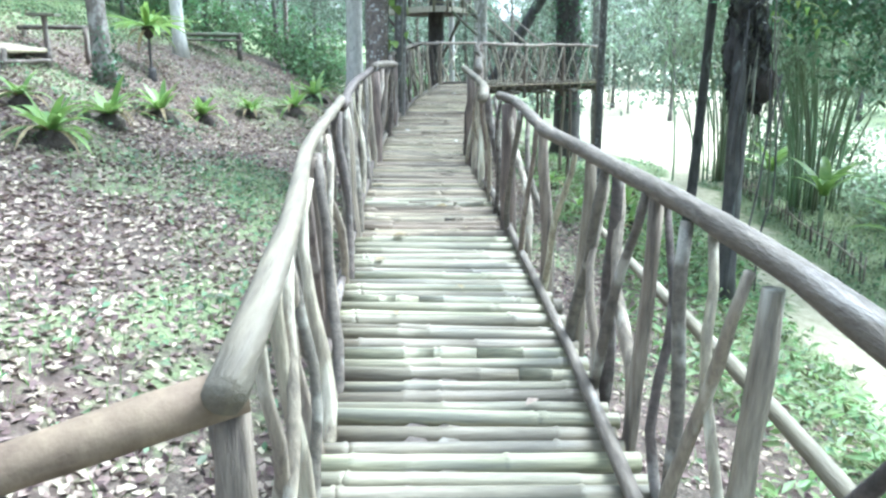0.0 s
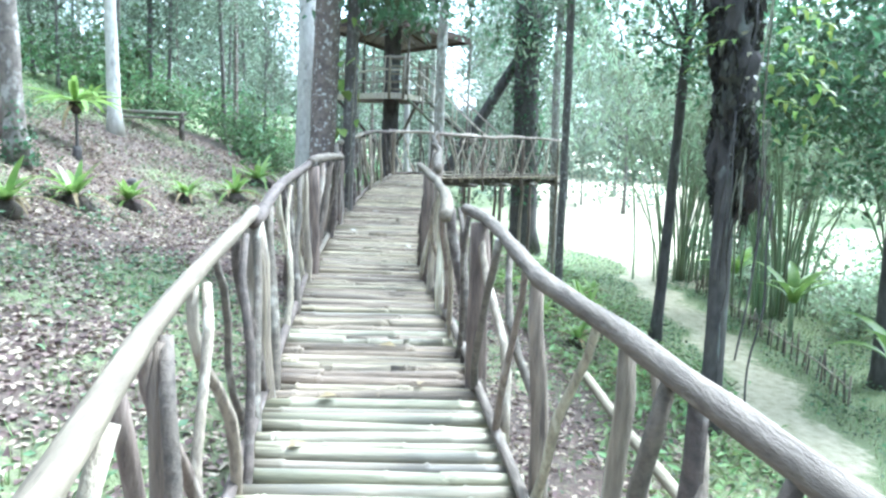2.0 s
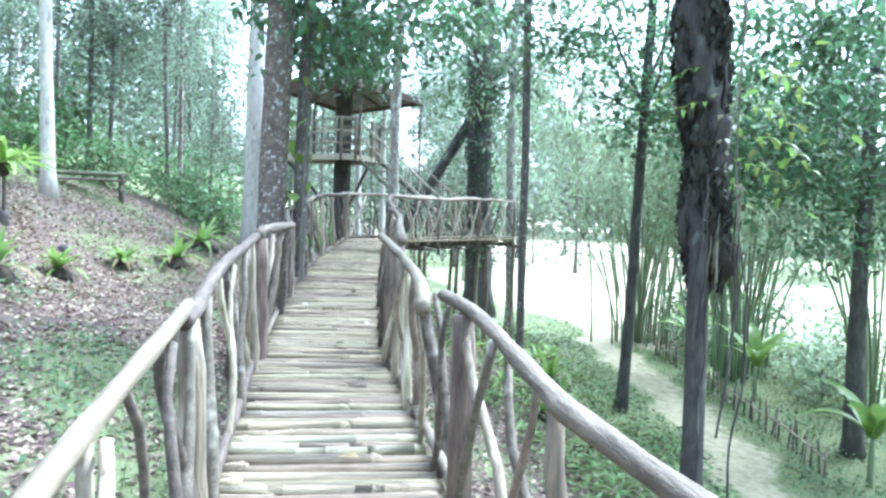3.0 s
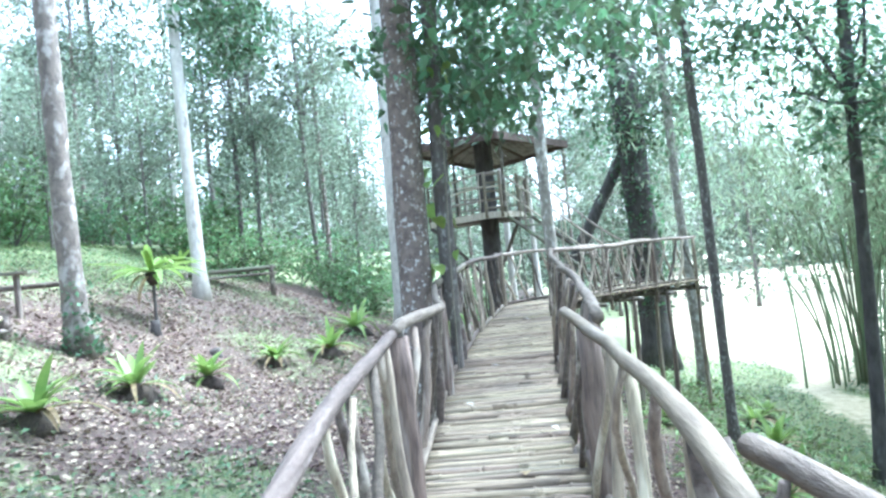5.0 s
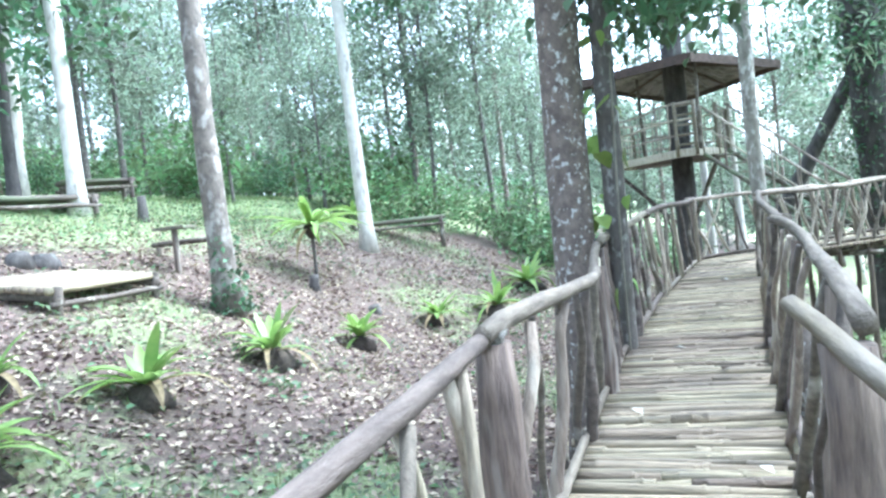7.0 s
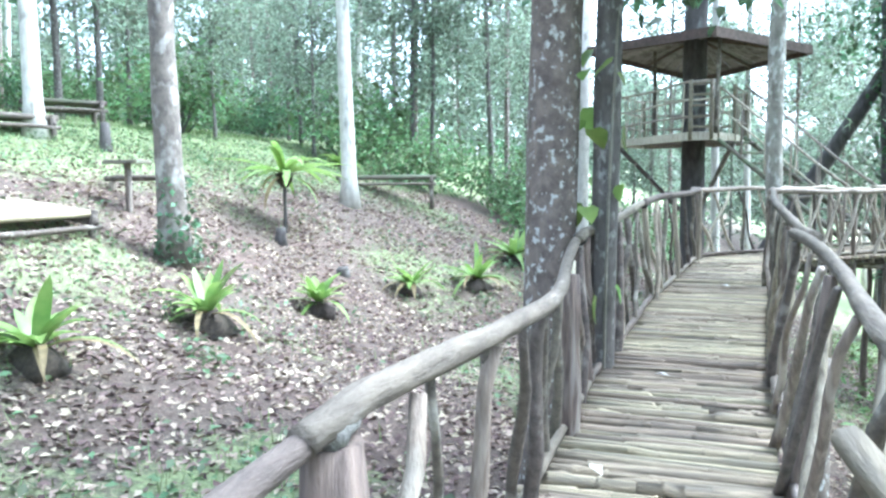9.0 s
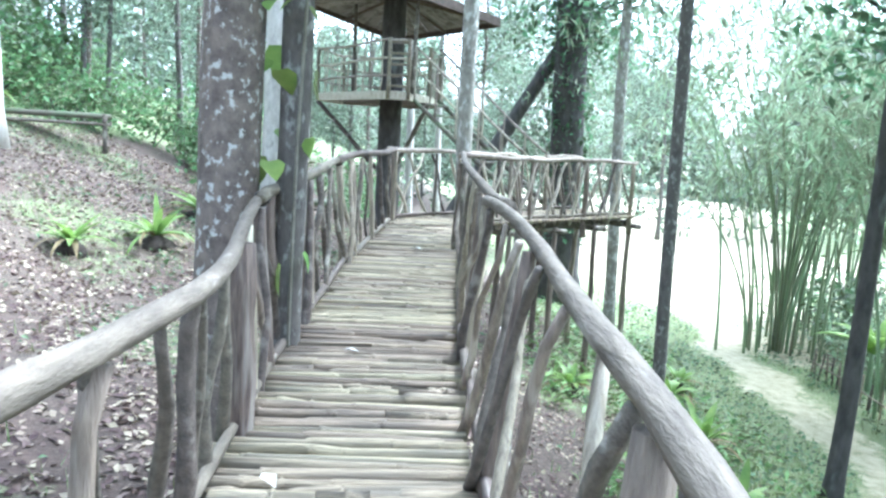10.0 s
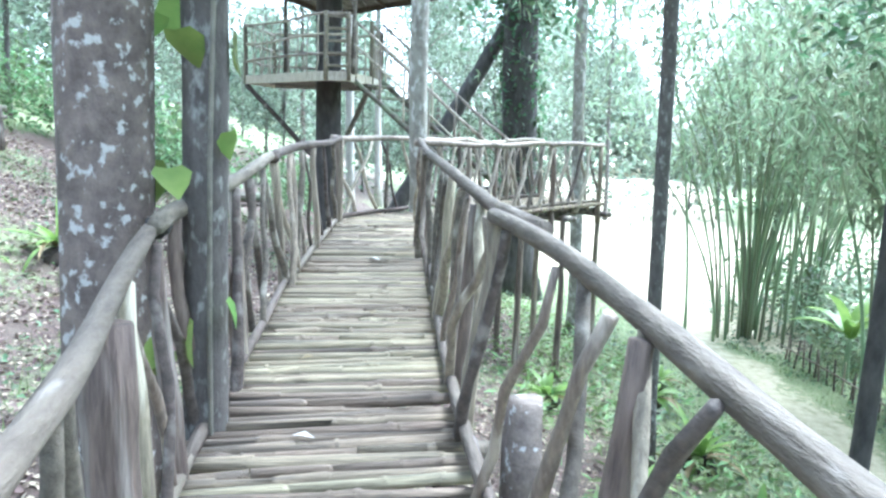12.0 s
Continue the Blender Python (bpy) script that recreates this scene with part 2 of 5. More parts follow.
def broad_leaves(centres, size, seed, slender=0.7, droop=0.6):
    """Heart-shaped blades of eight points with a folded midrib."""
    r = rng(seed)
    c = np.asarray(centres, float)
    n = len(c)
    size = r.uniform(0.6, 1.25, n) * size
    az, el = r.uniform(0, 2 * math.pi, n), r.normal(-droop, 0.4, n)
    d = np.stack([np.cos(az) * np.cos(el), np.sin(az) * np.cos(el), np.sin(el)], 1)
    up = np.stack([r.normal(0, 0.35, n), r.normal(0, 0.35, n), np.ones(n)], 1)
    s = np.cross(d, up)
    s /= np.linalg.norm(s, axis=1)[:, None] + 1e-9
    nn = np.cross(s, d)
    outline = ((0, 0, 0), (0.02, 0.34, 0.1), (0.32, 0.5, 0.14), (0.66, 0.33, 0.06), (1.0, 0, -0.12), (0.66, -0.33, 0.06), (0.32, -0.5, 0.14), (0.02, -0.34, 0.1), (0.5, 0, -0.02))
    v = np.stack([c + (d * a + s * b * slender + nn * h * slender) * size[:, None] for a, b, h in outline], 1)
    tri = np.array(((8, 0, 1), (8, 1, 2), (8, 2, 3), (8, 3, 4), (8, 4, 5), (8, 5, 6), (8, 6, 7), (8, 7, 0)))
    f = (np.arange(n)[:, None, None] * 9 + tri[None]).reshape(-1, 3)
    return v.reshape(-1, 3), f


def leaf_mesh(name, geo, mat, parent=None, label=""):
    """As part(), for large leaf sets."""
    v, f = np.asarray(geo[0], np.float32), np.asarray(geo[1], np.int32)
    me = bpy.data.meshes.new(name)
    me.vertices.add(len(v))
    me.vertices.foreach_set("co", v.ravel())
    me.loops.add(f.size)
    me.loops.foreach_set("vertex_index", f.ravel())
    me.polygons.add(len(f))
    me.polygons.foreach_set("loop_start", np.arange(0, f.size, 3, dtype=np.int32))
    me.materials.append(mat)
    me.update(calc_edges=True)
    ob = new(name, me)
    if parent:
        ob.parent = parent
    if label:
        ob["label"] = label
    return ob


# ---- lie of the land ----
def ground_z(x, y):
    """The slope: a hillside up to one side of the walkway, a valley path on the other."""
    x, y = np.asarray(x, float), np.asarray(y, float)
    hill = np.interp(-x, (-60, 0, 4, 12, 20, 60), (-18, -1.0, 0.06, 2.95, 4.2, 6.5))
    low = -2.45
    k = 0.3
    z = low + k * np.logaddexp(0, (hill - low) / k)
    z = z - 0.6 * np.exp(-((x + 4.6) / 2.3) ** 2 - ((y - 16.8) / 3.0) ** 2)  # a shallow dip
    z = z + 0.15 * np.exp(-((x + 7.5) / 2.5) ** 2 - ((y - 25.5) / 2.2) ** 2)
    z = z + 0.06 * np.sin(0.9 * x + 0.4 * y) * np.cos(0.7 * y - 0.3 * x) + 0.03 * np.sin(2.3 * x + 1.1) * np.sin(1.9 * y)
    return z


def gz(x, y):
    return float(ground_z(x, y))


def path_x(y):
    """Middle of the valley path."""
    return np.interp(y, (-10, 7, 9, 11, 13, 17, 19, 22, 25, 28, 45, 90), (4.6, 5.2, 5.45, 5.8, 6.3, 6.95, 7.15, 7.3, 8.1, 9.2, 13.5, 29.0))


def deck_z(y):
    return 0.044 * np.minimum(y, 17.0)


def left_x(y):
    return np.interp(y, (-3, 2.2, 3.4, 5.8, 8.2, 10, 11.5, 13.2, 14.2, 17.2), (-0.40, -0.40, -0.52, -0.66, -0.75, -0.76, -0.71, -0.61, -0.52, -0.10))


def right_x(y):
    return np.interp(y, (-3, 2.2, 3, 4.1, 5.5, 7.9, 9, 11, 12.4, 14, 15.2, 17.3), (0.74, 0.70, 0.66, 0.59, 0.46, 0.27, 0.22, 0.32, 0.44, 0.52, 0.60, 0.80))


# ---- ground: one sheet to the horizon ----
def clearing(x, y):
    """1 in the open field beyond the trees, 0 in the wood."""
    cx = np.interp(y, (22, 30, 45, 90, 200), (9.0, 9.8, 13.5, 27.0, 60.0))
    half = np.interp(y, (22, 26, 32, 45, 90, 200), (0.2, 1.6, 3.6, 6.0, 14.0, 20.0))
    lane = 1 / (1 + np.exp(np.clip((np.abs(x - cx) - half) / 0.5, -40, 40))) * (y > 22)
    field = 1 / (1 + np.exp(np.clip((np.maximum(np.abs(x - 21) - 8.0, np.abs(y - 26) - 15) / 0.7), -40, 40)))
    return np.maximum(lane, 0.45 * field)


def soft_noise(x, y):
    return (np.sin(1.1 * x + 0.7 * y) + np.sin(0.6 * x - 1.3 * y + 2) + np.sin(2.1 * x + 1.7 * y + 1) * 0.6 + np.sin(3.3 * y - 2.7 * x) * 0.5) / 3.1


def grass_amount(x, y):
    """Where the ground is green: patches on the hillside, most of the low side."""
    hill = np.clip(0.5 + 0.8 * soft_noise(x * 0.9, y * 0.9), 0, 1) * 0.45
    high = np.clip((-x - 8.0 + 0.12 * (y - 16)) / 2.5, 0, 1) * np.clip((y - 11) / 5, 0, 1) * 0.95
    low = np.clip((x - 1.9) / 2.6, 0.25, 1) * (x > 0) * np.clip(0.8 + 0.35 * soft_noise(x * 1.7, y * 1.5), 0, 1)
    near = 0.6 * np.exp(-((x + 1.7) / 1.1) ** 2 - ((y - 6.0) / 2.6) ** 2) + 0.6 * np.exp(-((x + 3.0) / 0.9) ** 2 - ((y - 10.5) / 1.6) ** 2)  # weedy strips by the walkway
    near = near + 0.6 * np.exp(-((x + 2.1) / 1.1) ** 2 - ((y - 9.8) / 1.9) ** 2)
    near = near * np.clip(0.9 + 0.5 * soft_noise(x * 2.6, y * 2.2), 0, 1.2)
    return np.clip(np.maximum(np.maximum(np.maximum(hill, high), low), near), 0, 1)


def path_amount(x, y):
    d = np.abs(x - path_x(y))
    return np.clip(1.0 - d / 1.05 - 0.35 * soft_noise(x * 3, y * 2), 0, 0.66) * np.clip((y - 3) / 5, 0.55, 1)


def ground_material():
    m = bpy.data.materials.new("forest_floor")
    m.use_nodes = True
    n, l = m.node_tree.nodes, m.node_tree.links
    bsdf = n["Principled BSDF"]
    co = n.new("ShaderNodeTexCoord")

    def noise_tex(scale, detail=8.0):
        t = n.new("ShaderNodeTexNoise")
        t.inputs["Scale"].default_value = scale
        t.inputs["Detail"].default_value = detail
        t.inputs["Roughness"].default_value = 0.7
        l.new(co.outputs["Object"], t.inputs["Vector"])
        return t

    def ramp(src, stops):
        r = n.new("ShaderNodeValToRGB")
        e = r.color_ramp.elements
        e[0].position, e[0].color = stops[0][0], (*stops[0][1], 1)
        e[1].position, e[1].color = stops[-1][0], (*stops[-1][1], 1)
        for p, c in stops[1:-1]:
            k = e.new(p)
            k.color = (*c, 1)
        l.new(src, r.inputs[0])
        return r.outputs[0]

    def mix(f, a, b):
        x = n.new("ShaderNodeMix")
        x.data_type = "RGBA"
        l.new(f, x.inputs["Factor"])
        l.new(a, x.inputs["A"])
        l.new(b, x.inputs["B"])
        return x.outputs["Result"]

    fine, mid, wide = noise_tex(26), noise_tex(5), noise_tex(0.9, 4)
    soil = ramp(fine.outputs["Fac"], [(0.3, (0.04, 0.03, 0.023)), (0.5, (0.10, 0.076, 0.057)), (0.66, (0.21, 0.166, 0.13))])
    red = ramp(mid.outputs["Fac"], [(0.35, (0.05, 0.032, 0.026)), (0.65, (0.16, 0.108, 0.084))])
    soil = mix(ramp(wide.outputs["Fac"], [(0.42, (0, 0, 0)), (0.6, (0.8, 0.8, 0.8))]), soil, red)
    green = ramp(fine.outputs["Fac"], [(0.3, (0.10, 0.115, 0.06)), (0.55, (0.21, 0.245, 0.115)), (0.7, (0.34, 0.38, 0.185))])
    dirt = ramp(mid.outputs["Fac"], [(0.3, (0.30, 0.265, 0.165)), (0.7, (0.52, 0.465, 0.32))])
    a = n.new("ShaderNodeAttribute")
    a.attribute_name = "grass"
    b = n.new("ShaderNodeAttribute")
    b.attribute_name = "dirt"

    def edge(att):
        s = n.new("ShaderNodeMath")
        s.operation = "ADD"
        l.new(att.outputs["Fac"], s.inputs[0])
        l.new(mid.outputs["Fac"], s.inputs[1])
        return ramp(s.outputs[0], [(0.82, (0, 0, 0)), (1.0, (1, 1, 1))])

    col = mix(edge(b), mix(edge(a), soil, green), dirt)
    l.new(col, bsdf.inputs["Base Color"])
    bsdf.inputs["Roughness"].default_value = 0.95
    bp = n.new("ShaderNodeBump")
    bp.inputs["Strength"].default_value = 0.8
    bp.inputs["Distance"].default_value = 0.05
    l.new(fine.outputs["Fac"], bp.inputs["Height"])
    l.new(bp.outputs[0], bsdf.inputs["Normal"])
    return m


def build_ground():
    xs = np.concatenate([-np.geomspace(600, 15, 22), np.arange(-14, 14.01, 0.25), np.geomspace(15, 600, 22)])
    ys = np.concatenate([-np.geomspace(600, 7, 16), np.arange(-6, 38.01, 0.25), np.geomspace(39, 900, 24)])
    X, Y = np.meshgrid(xs, ys)
    Z = ground_z(np.clip(X, -60, 60), Y)
    v = np.stack([X, Y, Z], -1).reshape(-1, 3)
    nx, ny = len(xs), len(ys)
    i = (np.arange(ny - 1)[:, None] * nx + np.arange(nx - 1)[None, :]).ravel()
    f = np.stack([i, i + 1, i + nx + 1, i + nx], 1)
    me = bpy.data.meshes.new("ground")
    me.from_pydata(v.tolist(), [], f.tolist())
    me.polygons.foreach_set("use_smooth", [True] * len(me.polygons))
    open_land = clearing(X, Y)
    g = np.clip(grass_amount(X, Y) * (1 - 0.9 * open_land), 0, 1).ravel()
    d = np.clip(np.maximum(path_amount(X, Y) * 0.85, open_land), 0, 1).ravel()
    me.attributes.new("grass", "FLOAT", "POINT").data.foreach_set("value", g.astype(np.float32))
    me.attributes.new("dirt", "FLOAT", "POINT").data.foreach_set("value", d.astype(np.float32))
    me.materials.append(ground_material())
    return tagged(new("ground", me), "brown leaf-strewn forest slope with green patches and a pale footpath", "ground", kind="structure")


build_ground()


# ---- walkway deck ----
OUT0, OUT1 = np.array((-0.10, 17.45)), np.array((3.35, 20.95))  # far edge of the turning
IN0, IN1 = np.array((0.82, 17.35)), np.array((4.1, 20.2))  # near edge of the turning


def pole_mesh(name, seed, mat, wave=0.003, knobs=0.04):
    """A bamboo pole a metre long with raised rings at its nodes, lying along x."""
    r = rng(seed)
    n = int(r.integers(2, 4))
    cuts = sorted(r.uniform(0.08, 0.92, n))
    pts, rad = [(-0.5, 0, 0)], [0.036]
    for c in cuts:
        for dx, k in ((-0.012, 1.0), (0.0, 1.13), (0.012, 1.0)):
            pts.append((c - 0.5 + dx, r.uniform(-wave, wave), r.uniform(-wave, wave)))
            rad.append(0.037 * k * r.uniform(0.97, 1.03))
    pts.append((0.5, 0, 0))
    rad.append(0.036)
    v, f = tube(pts, rad, 9, knobs, seed)
    me = bpy.data.meshes.new(name)
    me.from_pydata([tuple(map(float, p)) for p in v], [], f)
    me.polygons.foreach_set("use_smooth", [True] * len(me.polygons))
    me.materials.append(mat)
    return me


walkway = thing("walkway_deck", (0, 0, 0), "raised footbridge deck of pale bamboo poles laid crosswise", "walkway", kind="structure")


def lay_pole(a, b, z0, z1, mesh, scale):
    a, b = np.array(a), np.array(b)
    ob = new("bamboo_pole", mesh)
    ob.parent = walkway
    d = b - a
    L = float(np.linalg.norm(d))
    rot = Matrix.Rotation(math.atan2(d[1], d[0]), 4, "Z") @ Matrix.Rotation(-math.atan2(z1 - z0, L), 4, "Y") @ Matrix.Rotation(random.uniform(0, 6.28), 4, "X")
    ob.matrix_basis = Matrix.Translation(((a[0] + b[0]) / 2, (a[1] + b[1]) / 2, (z0 + z1) / 2)) @ rot @ Matrix.Diagonal((L, scale, scale, 1))


def build_deck():
    fresh = [pole_mesh("bamboo_pole", 40 + i, BAMBOO) for i in range(7)]
    old = [pole_mesh("bamboo_pole", 60 + i, BAMBOO_OLD, 0.009, 0.1) for i in range(12)]
    y = -1.6
    while y < 17.1:
        share = float(np.interp(y, (4.5, 7.5), (0, 1)))
        s = random.uniform(0.92, 1.22) if y < 6.5 else random.uniform(0.62, 0.92)
        pitch = 0.074 * s + (random.uniform(0.012, 0.03) if y < 6.5 else random.uniform(0.005, 0.022))
        y += pitch
        tilt = random.uniform(-0.028, 0.028) if y < 6.5 else random.uniform(-0.036, 0.036)
        mesh = random.choice(old if random.random() < share else fresh)
        z = float(deck_z(y)) - 0.037 * s + random.uniform(-0.012, 0.008)
        a, b = float(left_x(y)) - random.uniform(0.02, 0.09), float(right_x(y)) + random.uniform(0.0, 0.05)
        if random.random() < 0.09:  # two shorter poles meeting
            c = a + (b - a) * random.uniform(0.25, 0.75)
            lay_pole((a, y - tilt), (c, y), z, z, mesh, s)
            lay_pole((c + 0.006, y), (b, y + tilt), z + 0.004, z + 0.004, random.choice(old if random.random() < share else fresh), s * 0.96)
        else:
            lay_pole((a, y - tilt), (b, y + tilt), z + random.uniform(-0.006, 0.006), z + random.uniform(-0.006, 0.006), mesh, s)
    # fan round the bend, then the branch to the tree stair
    z = float(deck_z(17)) - 0.03
    for k in range(1, 9):
        t = k / 9
        a = np.array((-0.1, 17.15)) * (1 - t) + OUT0 * t + np.array((-0.16 + 0.2 * t, 0.0 + 0.75 * t))
        lay_pole(a, np.array((0.84, 17.12)) + np.array((0.02, 0.03)) * k, z, z, random.choice(old), 0.8)
    n = 62
    for k in range(n):
        t = k / (n - 1)
        a, b = OUT0 * (1 - t) + OUT1 * t, IN0 * (1 - t) + IN1 * t
        a = a + np.array((0.35, 0.75)) * max(0, 1 - 6 * t)
        lay_pole(a + (a - b) * 0.05, b + (b - a) * 0.07, z + random.uniform(-0.006, 0.006), z + random.uniform(-0.006, 0.006), random.choice(old), random.uniform(0.72, 0.95))


def build_underframe():
    """Stringers under the poles and the forked legs down to the slope."""
    k = 500
    for fx, off in ((left_x, 0.12), (right_x, -0.12)):
        for y0, y1 in ((-1.7, 3.2), (3.0, 7.6), (7.4, 12.2), (12.0, 17.1)):
            k += 3
            part("stringer", log((fx(y0) + off, y0, deck_z(y0) - 0.135), (fx(y1) + off, y1, deck_z(y1) - 0.135), 0.05, 0.045, k, 0.004, 10), RAIL_DARK, walkway, "dark log beam under the deck")
    for x in (-0.1, 0.03):
        part("stringer", log((x, -1.7, -0.16), (x - 0.04, 17.0, deck_z(17) - 0.155), 0.08, 0.08, 498, 0.0005, 12), RAIL_DARK, walkway, "dark log beam under the deck")
    for a, b in ((OUT0, OUT1), (IN0, IN1)):
        k += 3
        d = (OUT0 - IN0) * 0.12 * (1 if a is IN0 else -1)
        part("stringer", log((*(a + d), 0.62), (*(b + d + (b - a) * 0.04), 0.62), 0.05, 0.045, k, 0.004, 10), RAIL_DARK, walkway)
    for y in (-0.9, 1.6, 4.3, 7.0, 9.4, 12.0, 14.6, 17.0):
        for fx, off in ((left_x, -0.02), (right_x, 0.02)):
            k += 3
            x = float(fx(y)) + off
            part("leg", log((x, y + 0.1, gz(x, y) - 0.2), (x, y + 0.1, deck_z(y) - 0.17), 0.06, 0.05, k, 0.01, 6), POST, walkway, "rough log leg")
        k += 3
        part("crossbeam", log((left_x(y) - 0.15, y + 0.1, deck_z(y) - 0.22), (right_x(y) + 0.18, y + 0.1, deck_z(y) - 0.22), 0.05, 0.045, k, 0.006, 6), RAIL_DARK, walkway)
    part("leg", log((0.62, 11.6, gz(0.62, 11.6) - 0.2), (0.62, 11.6, 0.75), 0.10, 0.085, 480, 0.01, 7, 10, 0.2), BARK, walkway, "thick pale flaking old pillar")
    for t in (0.25, 0.5, 0.75, 1.0):
        for a, b in ((OUT0, OUT1), (IN0, IN1)):
            k += 3
            p = a * (1 - t) + b * t
            part("leg", log((*p, gz(*p) - 0.2), (*p, 0.6), 0.055, 0.04, k, 0.02, 6), POST, walkway)
        p, q = OUT0 * (1 - t) + OUT1 * t, IN0 * (1 - t) + IN1 * t
        part("crossbeam", log((*(p + (p - q) * 0.12), 0.55), (*(q + (q - p) * 0.2), 0.55), 0.05, 0.04, k + 1, 0.008, 6), RAIL_DARK, walkway)


build_deck()
build_underframe()


# ---- branch railings ----
def railing(label, line, posts, seed, height=0.95, thick=0.042, dense=0.42, joints=None, stout=(), pale=(), foot=None, upright=0.6, girth=(), dark=0.5, wood=None):
    """A railing along line(s) -> (x, y, z of deck): crooked handrail logs, posts, upright sticks with slanting branches from their feet, and a kick log.
    stout: posts that are thicker, as pairs of place and radius. A joint may be (start, end, places, offsets): a log with a line of its own."""
    r = rng(seed)
    at = np.array(line(posts[0]))
    th = thing("branch_railing", at, label, "railing", "railings of crooked branches")

    def p(s, h, out=0.0):
        x, y, z = line(s)
        x2, y2, _ = line(s + 0.02)
        nx, ny = (y2 - y), -(x2 - x)
        q = math.hypot(nx, ny) + 1e-9
        if foot:
            u = min(max(h / height, 0), 1)
            x = x * u + foot(s) * (1 - u)
        return np.array((x + out * nx / q, y + out * ny / q, z + h)) - at

    k = seed * 1000
    joints = joints or posts
    spans = joints if isinstance(joints[0], tuple) else [(a, b, None, None) for a, b in zip(joints[:-1], joints[1:])]
    for j, (s0, s1, ss, xs) in enumerate(spans):
        k += 5
        n = max(8, int((s1 - s0) / 0.2))
        pts, rad = [], []
        f0, f1, e0, e1 = r.uniform(0, 6), r.uniform(0, 6), r.uniform(-0.02, 0.03), r.uniform(-0.02, 0.02)
        w = dict(girth).get(j, thick) * r.uniform(0.92, 1.08)
        for i in range(n + 1):
            t = i / n
            s = s0 - 0.12 + (s1 - s0 + 0.24) * t
            env = math.sin(math.pi * t) ** 0.6
            q = p(s, height + e0 * (1 - t) + e1 * t, 0.012 * (1 - 2 * t))
            if ss:
                q[0] = np.interp(s, ss, xs) - at[0]
            q += np.array((math.sin(f0 + (3 + s1 - s0) * t), 0, 0.8 * math.sin(f1 + (2.5 + s1 - s0) * t))) * env * 0.03
            pts.append(q)
            rad.append(w * (1.1 - 0.2 * t) * (1 + r.uniform(-0.06, 0.06)))
        part("handrail", tube(pts, rad, 12, 0.075, k), RAIL_PALE if j in pale else (wood or RAIL_LONG), th, "pale peeled handrail log" if j in pale else "smooth grey-tan handrail log")
        k += 5
        part("kick_log", log(p(s0 - 0.06, 0.03), p(s1 + 0.04, 0.03), 0.03, 0.024, k, 0.008, 9), RAIL_LONG, th)
    big = dict(stout)
    for s in posts:
        k += 5
        w = big.get(s, r.uniform(0.03, 0.042))
        part("post", log(p(s, -0.34, 0.02), p(s, height - 0.03, 0.0), w * 1.1, w * 0.9, k, 0.015, 7, 9, 0.13), POST, th, "stout weathered post")
    for s0, s1 in zip(posts[:-1], posts[1:]):
        n = max(1, round((s1 - s0) / dense))
        step = (s1 - s0) / n
        for i in range(n + 1):
            a = s0 + step * i + r.uniform(-0.08, 0.08)
            if 0 < i < n and r.random() < upright:
                k += 5
                w = r.uniform(0.02, 0.034)
                part("stick", log(p(a, -0.16, r.uniform(-0.02, 0.03)), p(a + r.uniform(-0.12, 0.12), height - 0.02, r.uniform(-0.015, 0.015)), w * 1.15, w * 0.9, k, 0.035, 8, 7, 0.12),
                     (wood or RAIL) if r.random() < 0.6 else RAIL_DARK, th)
            for way in (-1, 1):
                b = a + way * max(step, 0.4) * r.uniform(0.7, 1.2)
                if r.random() > (0.9 if way < 0 else 0.65) or not s0 - 0.12 < b < s1 + 0.12:
                    continue
                k += 5
                w = r.uniform(0.016, 0.028)
                side = 0.02 * way
                part("brace", log(p(a, -0.12, side + r.uniform(-0.02, 0.02)), p(b, height - 0.02, side), w * 1.2, w * 0.85, k, 0.05, 8, 7, 0.12),
                     (wood or RAIL) if r.random() > dark else RAIL_DARK, th)
    return th


def left_line(s):
    x = np.interp(s, (0.9, 2.5, 3.3, 5.2, 7.6, 8.1, 8.8, 9.6, 10.3, 10.7, 11.66, 12.3, 12.8, 14.4, 17.2), (-0.33, -0.51, -0.59, -0.71, -0.79, -0.75, -0.66, -0.64, -0.68, -0.72, -0.81, -0.73, -0.68, -0.60, -0.07))
    return float(x), s, float(deck_z(s)) + float(np.interp(s, (7.5, 8.1, 9.2, 10.6, 11.6, 12.6), (0, 0.03, -0.02, -0.07, -0.02, 0)))


def right_line(s):
    x = np.interp(s, (-1, 1.6, 2.6, 3.5, 4.1, 5.3, 6.0, 7.3, 8.0, 8.6, 9.8, 10.6, 11.6, 13.1, 15.6, 17.2), (0.80, 0.78, 0.75, 0.69, 0.57, 0.49, 0.35, 0.34, 0.31, 0.41, 0.46, 0.48, 0.49, 0.58, 0.66, 0.82))
    return float(x), s, float(deck_z(s)) + float(np.interp(s, (7.8, 8.6, 11.0, 12.2), (0, 0.05, 0.05, 0)))


def turn_out(s):
    p = OUT0 + (OUT1 - OUT0) / np.linalg.norm(OUT1 - OUT0) * s + np.array((0.3, 0.55)) * max(0, min(s, 0.8, (4.9 - s) / 3))
    return float(p[0]), float(p[1]), 0.748


def turn_in(s):
    p = IN0 + (IN1 - IN0) / np.linalg.norm(IN1 - IN0) * s
    return float(p[0]), float(p[1]), 0.748


